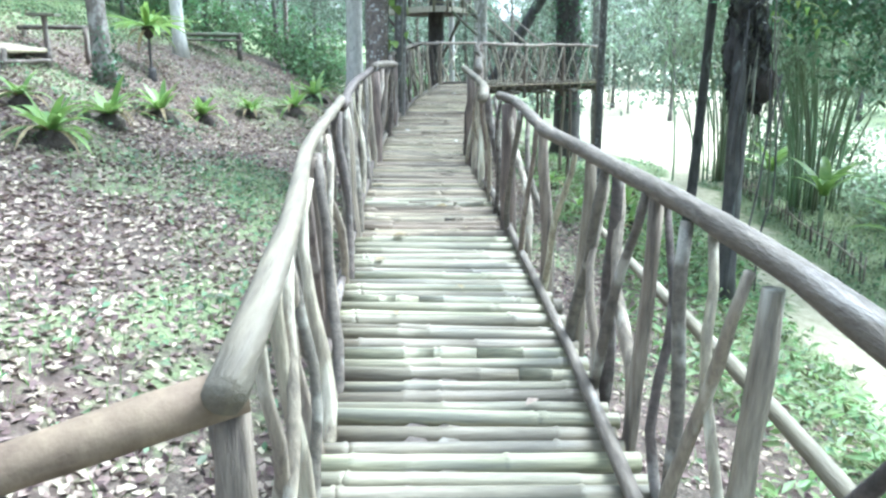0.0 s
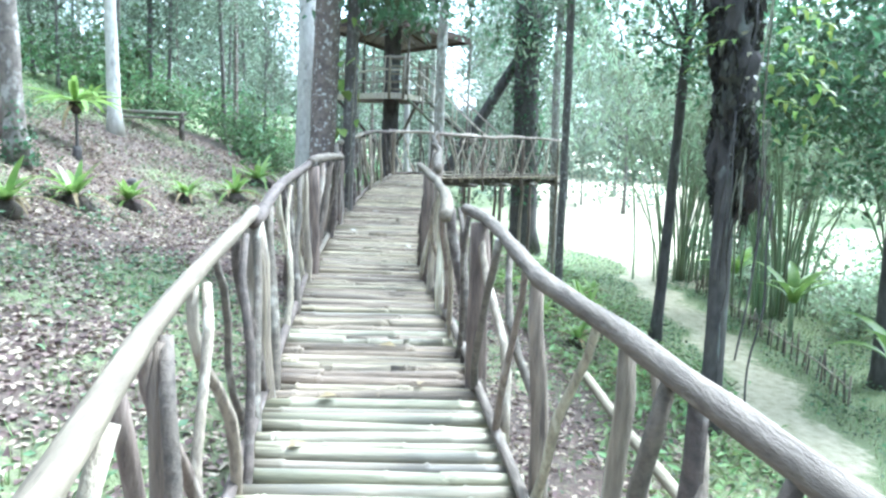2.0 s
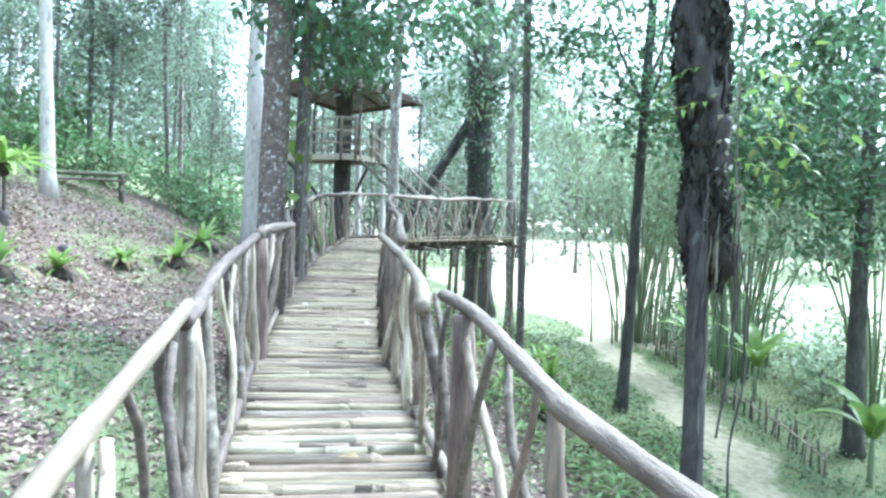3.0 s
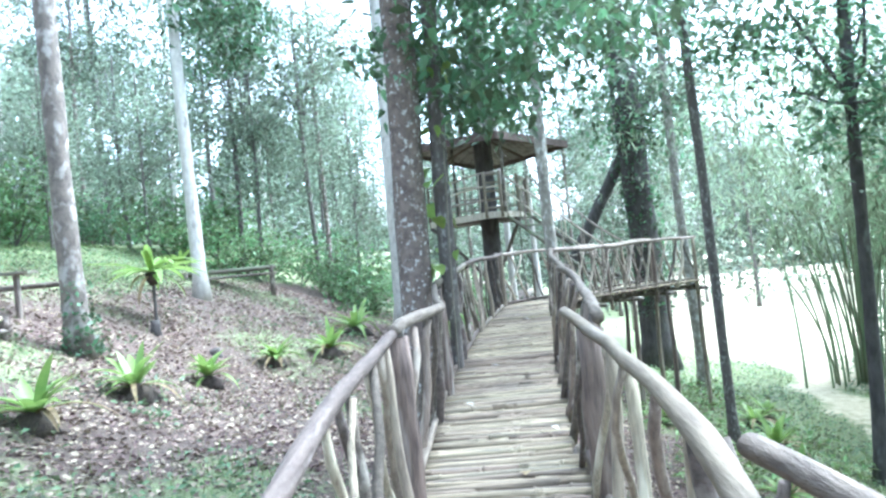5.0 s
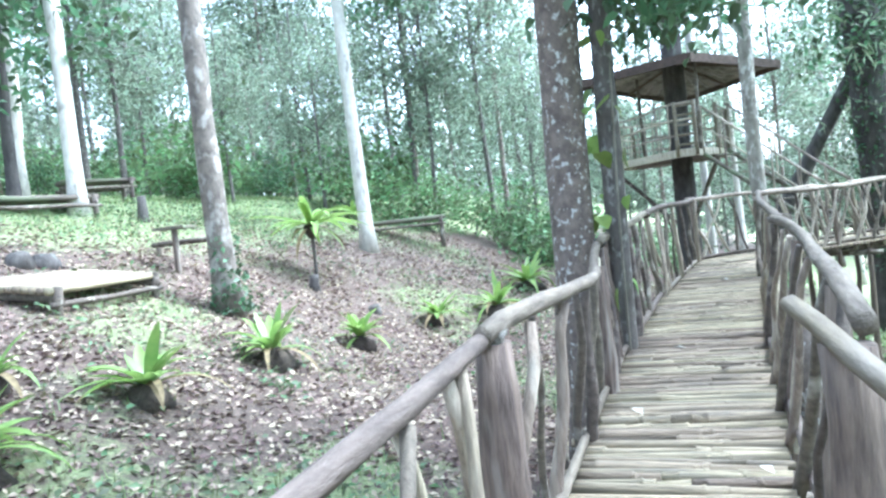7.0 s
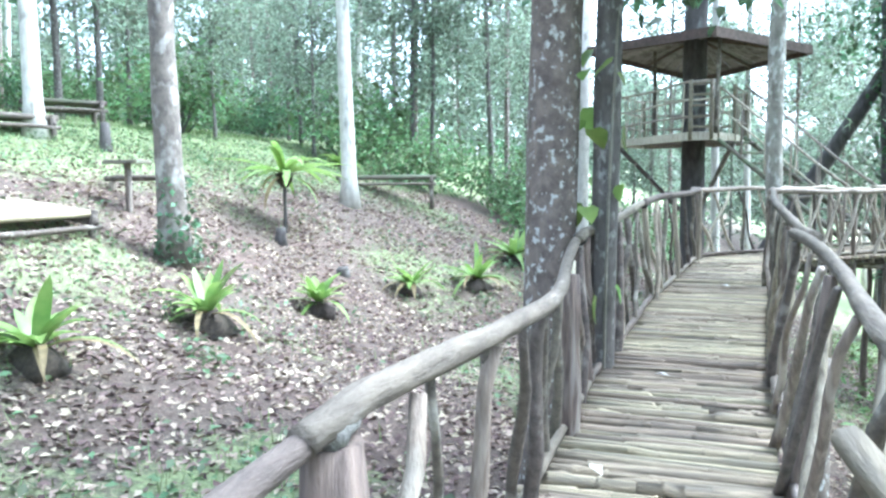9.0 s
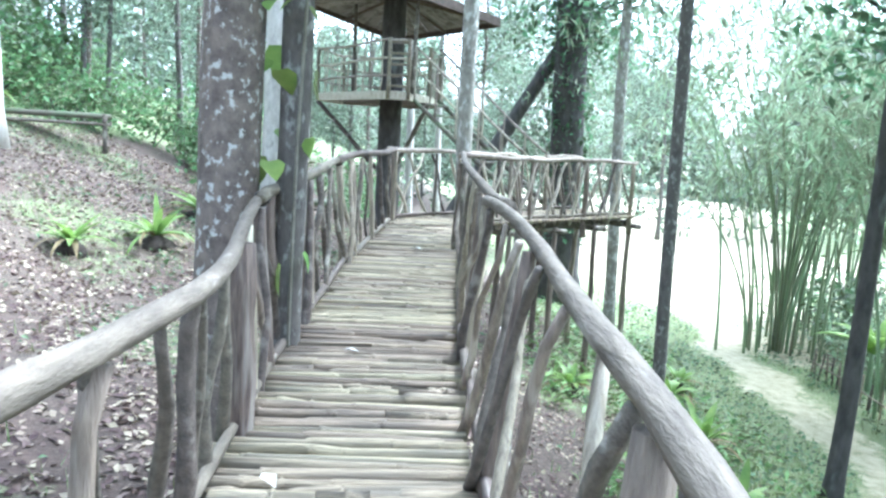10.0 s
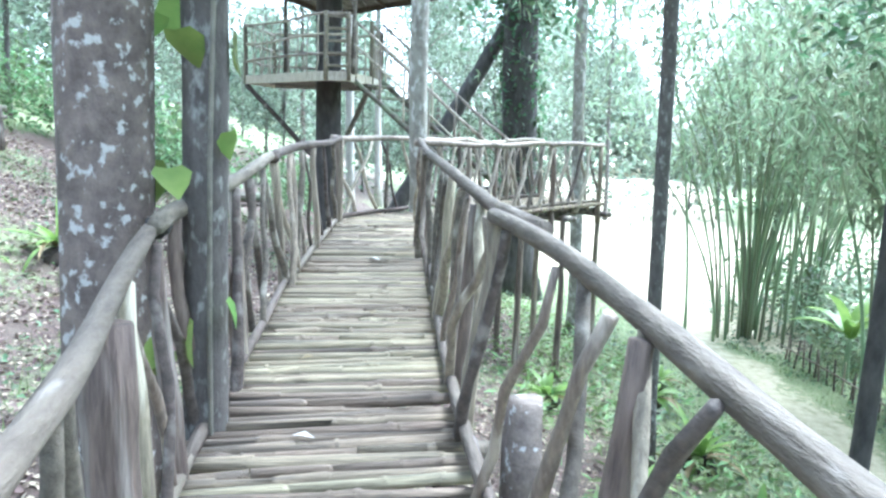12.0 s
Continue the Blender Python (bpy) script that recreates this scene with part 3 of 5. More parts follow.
railing("waist-high railing of crooked grey branches on the uphill side", left_line, [1.15, 3.3, 5.2, 8.07, 10.7, 11.5, 12.8, 14.4, 17.2], 3,
        joints=[1.15, 5.2, 8.07, 11.66, 14.4, 17.2], dense=0.46, thick=0.034, pale=(0,), stout=((5.2, 0.06), (8.07, 0.085), (10.7, 0.07)), foot=lambda s: float(left_x(s)) - 0.02)
railing("waist-high railing of crooked grey branches on the valley side", right_line, [-0.6, 1.65, 2.55, 3.45, 4.2, 5.4, 7.9, 8.6, 10.2, 12.4, 15.4, 17.2], 5,
        joints=[(-0.6, 5.65, (-1, 1.6, 2.6, 3.5, 4.1, 5.3, 5.8), (0.80, 0.78, 0.75, 0.69, 0.57, 0.50, 0.42)), (5.4, 8.15, (5.3, 6.0, 6.5, 7.3, 8.3), (0.27, 0.32, 0.36, 0.35, 0.21)),
                (8.05, 11.6, (7.9, 8.4, 8.8, 9.75, 10.2, 10.9, 11.8), (0.36, 0.40, 0.43, 0.47, 0.48, 0.48, 0.48)), (11.3, 17.2, (11, 12.0, 13.1, 15.6, 17.3), (0.53, 0.54, 0.58, 0.66, 0.82))],
        dense=0.55, thick=0.032, girth=((0, 0.040),), stout=((1.65, 0.034), (2.55, 0.027), (3.45, 0.03), (5.4, 0.06), (7.9, 0.085), (8.6, 0.05), (10.2, 0.034)), pale=(1,), foot=lambda s: float(right_x(s)) + 0.03)
railing("railing of crossed thin branches along the far deck edge", turn_out, [0.0, 1.2, 2.4, 3.6, 4.8], 7, height=0.92, thick=0.034, dense=0.34, upright=0.15, dark=0.2, wood=RAIL_BLEACHED)
railing("railing of crossed thin branches along the near deck edge", turn_in, [0.05, 1.5, 2.9, 4.3], 9, height=0.9, thick=0.034, dense=0.34, upright=0.15, dark=0.2, wood=RAIL_BLEACHED)

# tarred lashings where handrail logs meet
for _y, _fn, _h in ((11.66, left_line, 0.95), (8.07, left_line, 0.95), (14.4, left_line, 0.95)):
    _p = np.array(_fn(_y)) + (0, 0, _h)
    _l = thing("lashing", _p, "black rubber lashing round the handrail joint", "lashing", "lashings on the railings")
    _fibre = abs(_y - 8.07) < 0.1
    if _fibre:
        _l["label"] = "grey frayed fibre lashing on top of the thick post"
    part("band", tube([(0, -0.05, -0.004), (0.004, -0.02, 0), (0, 0.02, 0.003), (0.003, 0.05, 0.008)], [0.042, 0.047, 0.046, 0.041], 10, 0.14, int(_y * 100)), VINE_FIBRE if _fibre else RUBBER, _l)

# the first uphill handrail, its sawn end lapped over the first post
first = thing("branch_railing", (-0.45, 0.9, 0.0), "bamboo-coloured handrail log with a sawn end at the railing's start", "railing", "railings of crooked branches")
_a = first.matrix_world.translation
part("handrail", local(log((-1.35, 0.55, 0.82), (-0.33, 1.12, 0.985), 0.040, 0.038, 77, 0.006, 8, 12, 0.02), _a), SAWN, first, "yellow-brown peeled handrail log")
part("post", local(log((-1.0, 0.72, gz(-1, 0.7) - 0.1), (-1.0, 0.74, 0.86), 0.05, 0.04, 79, 0.01), _a), POST, first)
# long pale pole slung outside the deck, below the valley handrail
low = thing("low_rail_pole", (1.0, 1.4, 0.46), "long pale crooked pole lashed outside the valley railing", "pole")
part("pole", local(log((1.02, 0.9, 0.44), (0.98, 4.9, 0.47), 0.03, 0.024, 81, 0.012, 14), (1.0, 1.4, 0.46)), RAIL_PALE, low)


# ---- trees ----
def limb_geo(base, top, r0, r1, seed, bend=0.015, n=12, sides=12, knobs=0.06, flare=1.5):
    r = rng(seed)
    base, top = np.array(base, float), np.array(top, float)
    pts, rad = [], []
    a = r.uniform(-1, 1, 3)
    L = np.linalg.norm(top - base)
    for i in range(n):
        t = i / (n - 1)
        pts.append(base + (top - base) * t + a * bend * L * math.sin(2.6 * t + a[2]) * min(1, 3 * t) * np.array((1, 1, 0)))
        rad.append((r0 + (r1 - r0) * t) * (1 + (flare - 1) * math.exp(-t * L / 0.35)) * (1 + r.uniform(-0.04, 0.04)))
    return tube(pts, rad, sides, knobs, seed + 3), pts


def crown_points(n, centre, radii, clumps, seed, spread=0.8):
    """Leaf places bunched in clumps of uneven size, with gaps between."""
    r = rng(seed)
    d = r.normal(0, 1, (clumps, 3))
    d /= np.linalg.norm(d, axis=1)[:, None]
    c = np.array(centre) + d * np.array(radii) * (r.uniform(0.25, 1.0, (clumps, 1)) ** 0.6)
    w = r.uniform(0.3, 1.0, clumps)
    pick = r.choice(clumps, n, p=w / w.sum())
    off = r.normal(0, 1, (n, 3)) * np.array((1, 1, 0.55)) * (spread * (0.5 + w[pick]))[:, None]
    return c[pick] + off, c


def tree(name, label, base, height, r0, bark, seed, lean=(0, 0), crown_n=0, crown_from=0.55, crown_r=(2.2, 2.2, 2.5), leaf=0.22, leaf_mat=None, clumps=22, group="", category="tree", spread=0.6, r1=None, bend=0.015):
    base = (base[0], base[1], gz(base[0], base[1]) - 0.12) if len(base) == 2 else base
    th = thing(name, base, label, category, group)
    geo, pts = limb_geo((0, 0, 0), (lean[0] * height, lean[1] * height, height), r0, r1 or r0 * 0.45, seed, bend, 20)
    part("trunk", geo, bark, th)
    if crown_n:
        zc = height * (crown_from + 1) / 2
        cen = np.array((lean[0] * zc, lean[1] * zc, zc))
        cp, cc = crown_points(crown_n, cen, crown_r, clumps, seed + 5, spread)
        for c in cc[:6]:
            s = np.array(pts[-1]) * (cen[2] / height) * rng(seed + 9).uniform(0.75, 0.95)
            part("limb", log(s, c, r0 * 0.28, 0.02, seed + int(abs(c[0]) * 100), 0.05, 6, 6), bark, th)
        leaf_mesh("crown", leaves(cp, leaf, seed + 7), leaf_mat or LEAF, th)
    return th


def leaves_on(th, points, size, mat, seed, label="", slender=0.5, droop=0.5, name="foliage", broad=False):
    base = np.array(th.matrix_world.translation)
    return leaf_mesh(name, (broad_leaves if broad else leaves)(np.asarray(points) - base, size, seed, slender, droop), mat, th, label)


def build_trees():
    # by the uphill railing: lichened trunk and its dark neighbour
    tree("tree", "grey-brown tree trunk spotted with white lichen beside the railing", (-1.04, 11.85), 14, 0.185, BARK, 201, (-0.02, 0.004), 3600, 0.55, (2.8, 2.8, 3.0), 0.24, LEAF, 30, r1=0.15)
    t2 = tree("tree", "slim dark trunk at the deck edge hung with vine leaves", (-0.76, 12.0), 9, 0.098, BARK_MID, 211, (0.03, 0.0), 1500, 0.6, (1.8, 1.8, 1.8), 0.2, LEAF, 16, r1=0.08, bend=0.035)
    r = rng(5)
    z = r.uniform(0.9, 4.2, 34)
    a = r.uniform(0, 6.28, 34)
    leaves_on(t2, np.stack([-0.86 + 0.05 * (z + 1) + 0.16 * np.cos(a), 11.95 + 0.2 * np.sin(a), z], 1), 0.17, FERN, 91, "broad bright green vine leaves", 0.8, 0.9, "vine_leaves", True)
    part("vine", local(log((-0.70, 12.0, -0.4), (-0.58, 11.9, 5.0), 0.012, 0.008, 92, 0.02, 14, 5), t2.matrix_world.translation), VINE, t2)
    q, _ = crown_points(3800, (0.25, 12.3, 4.25), (1.6, 1.6, 1.2), 34, 97, 0.3)
    leaves_on(t2, q, 0.15, LEAF, 98, "large dark green leaves low over the deck", 0.5, 0.6, broad=True)
    # hillside
    t6 = tree("tree", "pale white-barked slender trunk on the leafy slope", (-7.5, 21.7), 15, 0.17, BARK_PALE, 221, (-0.004, 0), 1800, 0.7, (2.2, 2.2, 2.2), 0.3, LEAF_HAZED, 16, r1=0.1)
    q, _ = crown_points(1500, (-6.5, 21.9, 8.0), (1.1, 1.1, 1.1), 14, 226, 0.3)
    leaves_on(t6, q, 0.2, LEAF, 227, "dark leafy bough beside the trunk")
    tree("tree", "thick white-barked trunk standing behind the lichened tree", (-2.94, 24.76), 16, 0.27, BARK_PALE, 225, (0.006, 0), 2200, 0.6, (2.6, 2.6, 3.0), 0.26, LEAF_HAZED, 22, r1=0.2)
    t5 = tree("tree", "grey-brown forked tree trunk on the hillside among ferns", (-6.6, 14.75), 14, 0.17, BARK_HILL, 231, (-0.02, 0.0), 2600, 0.6, (2.6, 2.6, 2.8), 0.28, LEAF_HAZED, 20, r1=0.14)
    b = t5.matrix_world.translation
    a, zz = rng(15).uniform(0, 6.28, 260), rng(16).uniform(0, 1, 260) ** 1.8 * 1.1
    q = np.stack([b[0] + 0.05 + (0.3 - 0.1 * zz) * np.cos(a), b[1] + (0.3 - 0.1 * zz) * np.sin(a), b[2] + 0.12 + zz], 1)
    leaves_on(t5, q, 0.1, LEAF, 17, "ivy leaves round the foot", 0.7, 0.5, "ivy")
    tree("tree", "dark young tree with a rounded crown up the slope", (-12.9, 16.9), 7, 0.13, BARK_DARK, 351, (0.02, 0), 1800, 0.25, (2.0, 2.0, 2.0), 0.26, LEAF, 18)
    tree("tree", "tall white-barked trunk far up the grassy slope", (-11.3, 16.9), 15, 0.16, BARK_PALE, 355, (0.0, 0), 900, 0.7, (2, 2, 2.5), 0.3, LEAF_HAZED, 14, r1=0.12)
    # valley side
    t3 = tree("tree", "dark crooked tree trunk wrapped in hanging vines and dead leaves", (4.12, 10.25), 11, 0.13, BARK_DARK, 241, (-0.012, 0.0), 3600, 0.62, (2.4, 2.4, 2.2), 0.17, LEAF, 34, spread=0.4, r1=0.12)
    b = t3.matrix_world.translation
    r = rng(240)
    zs = np.linspace(2.9, 7.6, 26)
    pts = [(-0.085 * (z - 2.9) + 0.05 * math.sin(3.1 * z), 0.03 * math.sin(2.3 * z), z) for z in zs]
    rad = [(0.13 + 0.07 * min(1, (z - 2.9) / 0.9)) * (1 + r.uniform(-0.2, 0.22)) for z in zs]
    part("vine_mass", tube(pts, rad, 16, 0.3, 243), BARK_DARK, t3, "shaggy dark vine mass round the trunk")
    part("root_clump", tube([(0.12, -0.04, 2.95), (0.15, -0.05, 3.1), (0.16, -0.05, 3.3), (0.1, 0, 3.5)], [0.05, 0.16, 0.18, 0.08], 14, 0.4, 245), FERN_ROOT, t3, "reddish brown clump of epiphyte roots")
    for i in range(22):  # fine hanging roots
        x = r.uniform(-0.22, 0.3)
        z = r.uniform(3.0, 4.2)
        part("hanging_root", log((x, r.uniform(-0.28, -0.1), z), (x + r.uniform(-0.08, 0.08), -0.2, z - r.uniform(0.4, 1.3)), 0.009, 0.005, 260 + i, 0.04, 6, 5), FERN_ROOT if i % 3 else VINE, t3)
    for i, (x0, z0, x1, z1) in enumerate(((0.42, 2.7, 0.02, 6.6), (-0.02, 3.0, 0.1, 6.2), (0.1, 1.2, 0.3, 3.4), (-0.25, 2.2, -0.1, 5.4), (0.3, 0.4, 0.36, 3.2), (0.2, 2.3, 0.16, 3.4), (-0.1, 0.2, -0.22, 4.2))):
        part("vine", log((x0, -0.3, z0), (x1, -0.34, z1), 0.015, 0.011, 250 + i, 0.05, 14, 5), VINE if i < 2 else BARK_DARK, t3, "pale hanging vine" if i < 2 else "")
    n = 3400
    zz, a = rng(21).uniform(2.9, 7.0, n), rng(22).uniform(0, 6.28, n)
    w = (0.14 + 0.09 * np.clip((zz - 2.9) / 0.9, 0, 1)) * (1 + 0.3 * np.sin(2.7 * zz + 2 * a)) * rng(23).uniform(0.8, 1.15, n)
    q = np.stack([b[0] - 0.085 * (zz - 2.9) + w * np.cos(a), b[1] + w * np.sin(a), b[2] + zz], 1)
    leaves_on(t3, q, 0.17, DEAD_LEAF, 24, "shaggy curtain of dark dead leaves", 0.45, 1.3, "leaf_curtain")
    q = np.stack([b[0] + rng(18).normal(-0.08, 0.12, 16), np.full(16, b[1] - 0.33), b[2] + rng(19).uniform(3.6, 5.2, 16)], 1)
    leaves_on(t3, q, 0.07, BARK_PALE, 93, "small whitish dead leaves", 0.8, 0.6, "dead_leaves")
    q = rng(9).normal(0, 1, (40, 3)) * (0.4, 0.3, 0.45) + (4.95, 10.3, 2.5)
    leaves_on(t3, q, 0.17, FERN, 94, "broad green climber leaves", 0.6, 0.6, broad=True)
    q, _ = crown_points(3200, (6.1, 11.8, 3.4), (1.3, 1.0, 1.6), 30, 96, 0.3)
    leaves_on(t3, q, 0.15, LEAF, 99, "dark green climber curtain beside the trunk")
    tree("tree", "slim grey-green trunk on the slope below the walkway", (3.46, 16.4), 13, 0.085, BARK_MID, 271, (-0.035, 0), 2600, 0.5, (2.0, 2.0, 2.8), 0.19, LEAF_HAZED, 18, r1=0.07)
    tree("tree", "slender dark forked tree trunk beside the valley path", (5.15, 15.2), 11, 0.10, BARK_DARK, 281, (0.03, 0), 5200, 0.26, (2.0, 2.0, 2.6), 0.16, LEAF, 34, r1=0.075, spread=0.4)
    tree("tree", "dense dark evergreen tree on the far side of the path", (8.6, 13.4), 9, 0.16, BARK_DARK, 285, (-0.02, 0), 9000, 0.24, (2.6, 2.6, 2.5), 0.16, LEAF, 46, spread=0.4)
    # round the turning
    tree("tree", "pale mottled pole-like trunk rising past the turning deck", (0.95, 18.3, -1.4), 12, 0.12, BARK_MOTTLED, 291, (0.012, 0), 2000, 0.55, (2.2, 2.2, 2.4), 0.24, LEAF, 16, r1=0.1)
    t4 = tree("tree", "thick dark tree trunk covered with leafy climbers behind the deck", (4.35, 26.2), 17, 0.46, BARK_DARK, 301, (-0.028, 0), 4200, 0.5, (4, 4, 4), 0.32, LEAF, 28, r1=0.34)
    a = rng(11).uniform(0, 6.28, 2200)
    zz = rng(12).uniform(-0.5, 9, 2200)
    q = np.stack([4.35 - 0.028 * (zz + 2) + 0.5 * np.cos(a), 26.2 + 0.5 * np.sin(a), zz], 1) + rng(13).normal(0, 0.09, (2200, 3))
    leaves_on(t4, q, 0.17, LEAF, 95, "dark green climber leaves")
    tree("tree", "pale slim trunk at the end of the turning deck", (4.6, 22.5), 14, 0.12, BARK_MOTTLED, 311, (-0.008, 0), 2600, 0.45, (2.2, 2.2, 3.2), 0.2, LEAF_HAZED, 20, r1=0.09)
    tree("tree", "leaning dark trunk behind the tree house stair", (0.65, 26.5), 8, 0.21, BARK_DARK, 321, (0.57, 0.0), 1800, 0.7, (1.8, 1.8, 1.6), 0.22, LEAF, 18, r1=0.15)
    return t3


VINE_TREE = build_trees()


# ---- far wood: a few kinds of tree, each repeated ----
def build_forest():
    kinds = []
    spec = [
        ("tall slender forest tree with a loose dark green crown", 14, 0.10, BARK, 3400, 0.36, (2.2, 2.2, 4.2), 0.2),
        ("tall pale-stemmed forest tree with a sparse crown", 17, 0.12, BARK_PALE, 2900, 0.45, (2.3, 2.3, 4.2), 0.21),
        ("dark-stemmed forest tree with a dense crown", 12, 0.11, BARK_MID, 3600, 0.3, (2.6, 2.6, 3.8), 0.2),
        ("young forest tree leafy almost to the ground", 7.5, 0.07, BARK_MID, 2600, 0.14, (1.6, 1.6, 3.0), 0.18),
    ]
    for i, (lab, h, r0, bark, n, cf, cr, lf) in enumerate(spec):
        for v in range(2):
            kinds.append(tree("tree", lab, (-30 - 5 * i, 44 + 7 * v), h, r0, bark, 400 + 20 * i + 7 * v, (0.01 * (v - 0.5), 0), n, cf, cr, lf, LEAF_HAZED, 44, "trees of the surrounding wood", spread=0.46))
    r = rng(77)
    placed = []
    tries = 0
    while len(placed) < 185 and tries < 6000:
        tries += 1
        x, y = r.uniform(-48, 34), r.uniform(-14, 62)
        if y < 43 and (clearing(x, y) > 0.1 or abs(x - path_x(y)) < 2.5):
            continue
        if 0 < y < 43 and abs(x - np.interp(y, (20, 30, 45, 90), (8.4, 9.8, 13.5, 27))) < np.interp(y, (18, 30, 50, 90), (2.6, 4.2, 8, 15)):
            continue
        if -9.8 < x < 9.5 and -4 < y < 27.5:
            continue
        if x < 0 and y < 24 and x > -13:
            continue
        if x < 0 and 24 <= y < 27 and x > -12:
            continue
        if any((x - a) ** 2 + (y - b) ** 2 < (1.7 if y < 40 else 2.4) ** 2 for a, b in placed):
            continue
        placed.append((x, y))
        k = int(r.choice(8, p=(0.11, 0.11, 0.10, 0.10, 0.12, 0.12, 0.17, 0.17)))
        s = r.uniform(0.8, 1.25)
        m = Matrix.Translation((x, y, gz(x, y) - 0.1)) @ Matrix.Rotation(r.uniform(0, 6.28), 4, "Z") @ Matrix.Scale(s, 4)
        o = copy_thing(kinds[k], m)
        o.scale = (s, s, s * r.uniform(0.9, 1.15))
    for k, (x, y, s) in enumerate(((-14.6, 20.6, 0.85), (-11.0, 26.4, 0.8), (-13.2, 29.5, 0.95), (-9.2, 29.8, 0.85), (-16.5, 25.0, 1.0), (-18.5, 19.0, 0.9), (-6.8, 31.0, 0.9), (-16.2, 15.2, 0.9), (-12.4, 23.6, 0.7))):
        o = copy_thing(kinds[6 + k % 2 if k % 3 else 4], Matrix.Translation((x, y, gz(x, y) - 0.1)) @ Matrix.Rotation(0.8 * k, 4, "Z"))
        o.scale = (s, s, s)
    # unseen trees added beside and behind the start, so their crowns shade the deck
    for k, (x, y) in enumerate(((-3.6, 0.4), (3.3, 0.2), (-2.2, -3.0), (2.6, -3.2), (-7.0, 2.5), (6.8, 3.0))):
        copy_thing(kinds[k % 6], Matrix.Translation((x, y, gz(x, y) - 0.1)) @ Matrix.Rotation(1.1 * k, 4, "Z"))
    return kinds


build_forest()


def build_backdrop():
    """Far woods closing the view past the clearing: one ragged belt of foliage."""
    r = rng(31)
    n = 110000
    a = r.uniform(0, 2 * math.pi, n)
    R = r.uniform(60, 84, n)
    x, y = R * np.cos(a), 18 + R * np.sin(a) * 1.15
    h = 10 + 5 * np.sin(a * 17) + 3 * np.sin(a * 41 + 1)
    z = ground_z(np.clip(x, -60, 60), y) + h * r.uniform(0, 1.25, n) ** 0.8
    ob = leaf_mesh("backdrop_woods", leaves(np.stack([x, y, z], 1), 1.25, 32, 0.6), LEAF_HAZED)
    tagged(ob, "distant pale green belt of woodland", "woods", kind="stuff")


build_backdrop()


def build_screen():
    """The uphill wood behind the first trees: a ragged depth of foliage."""
    r = rng(35)
    n = 105000
    a = r.uniform(radians(40), radians(205), n)
    R = r.uniform(33, 56, n)
    x, y = -2 + R * np.cos(a), 9 + R * np.sin(a)
    h = 8.5 + 4.0 * np.sin(a * 23 + R * 0.3) + 2.0 * np.sin(a * 57 + 1 - R * 0.5)
    z = ground_z(x, y) + 0.3 + h * r.uniform(0, 1.2, n)
    m = ((clearing(x, y) < 0.05) | (y > 44)) & (np.sin(x * 0.55 + z * 0.5) + np.sin(z * 0.8 - y * 0.5) + np.sin(x * 1.3 + z * 0.9 + 2) + r.normal(0, 0.5, n) > 0.0)
    m &= (y > 44) | (np.abs(x - np.interp(y, (20, 30, 45, 90), (8.4, 9.8, 13.5, 27))) > np.interp(y, (18, 30, 50, 90), (3.2, 5.2, 9, 15)))
    ob = leaf_mesh("far_foliage", leaves(np.stack([x, y, z], 1)[m], 0.36, 36, 0.55), LEAF_HAZED)
    tagged(ob, "pale green depth of foliage up the hillside", "woods", kind="stuff")


build_screen()


def build_undergrowth():
    """Shrubs along the wood's edge, each its own plant on shared meshes."""
    kinds = []
    for i in range(6):
        th = thing("shrub", (-20 - 2 * i, 30, gz(-20 - 2 * i, 30)), "leafy dark green shrub at the edge of the wood" if i < 3 else "loose light green shrub beside the valley path", "shrub", "undergrowth shrubs")
        p, c = crown_points(520, (0, 0, 0.75), (0.8, 0.8, 0.7), 12, 600 + i, 0.3)
        for k in range(3):
            part("stem", log((0, 0, -0.1), c[k], 0.02, 0.01, 610 + i * 5 + k, 0.05, 5, 5), BARK_DARK, th)
        leaf_mesh("foliage", leaves(p, 0.17, 620 + i), LEAF if i < 3 else SHRUB, th)
        kinds.append(th)
    r = rng(63)
    done = 0
    while done < 70:
        x, y = (r.uniform(-26, 4), r.uniform(10, 42)) if done % 2 else (r.uniform(5, 20), r.uniform(0, 16))
        if clearing(x, y) > 0.05 or abs(x - path_x(y)) < (1.6 if y < 20 else 2.4):
            continue
        left_edge = x < 3 and ((x > -9 and 27.0 < y < 36) or (x < -18 and y > 20 and r.random() < 0.35))
        right_edge = x > path_x(y) + 4.6 and y < 27
        if not (left_edge or right_edge):
            continue
        s = r.uniform(0.5, 1.2)
        o = copy_thing(kinds[(3 if x > 4 or done % 4 else 0) + done % 3], Matrix.Translation((x, y, gz(x, y))) @ Matrix.Rotation(r.uniform(0, 6.28), 4, "Z"))
        o.scale = (s, s, s * r.uniform(0.8, 1.2))
        done += 1
    for k in range(60):  # along the crest where the grass gives way to the wood
        a, R = r.uniform(radians(12), radians(80)), r.uniform(19, 33)
        x, y = -R * math.sin(a), 8 + R * math.cos(a)
        if x > -10.5 and y < 26.5:
            continue
        if -14.5 < x and y < 21.5:
            continue
        s = r.uniform(0.6, 1.7)
        o = copy_thing(kinds[(3 if r.random() < 0.85 else 0) + k % 3], Matrix.Translation((x, y, gz(x, y))) @ Matrix.Rotation(r.uniform(0, 6.28), 4, "Z"))
        o.scale = (s, s, s * r.uniform(0.7, 1.2))


build_undergrowth()


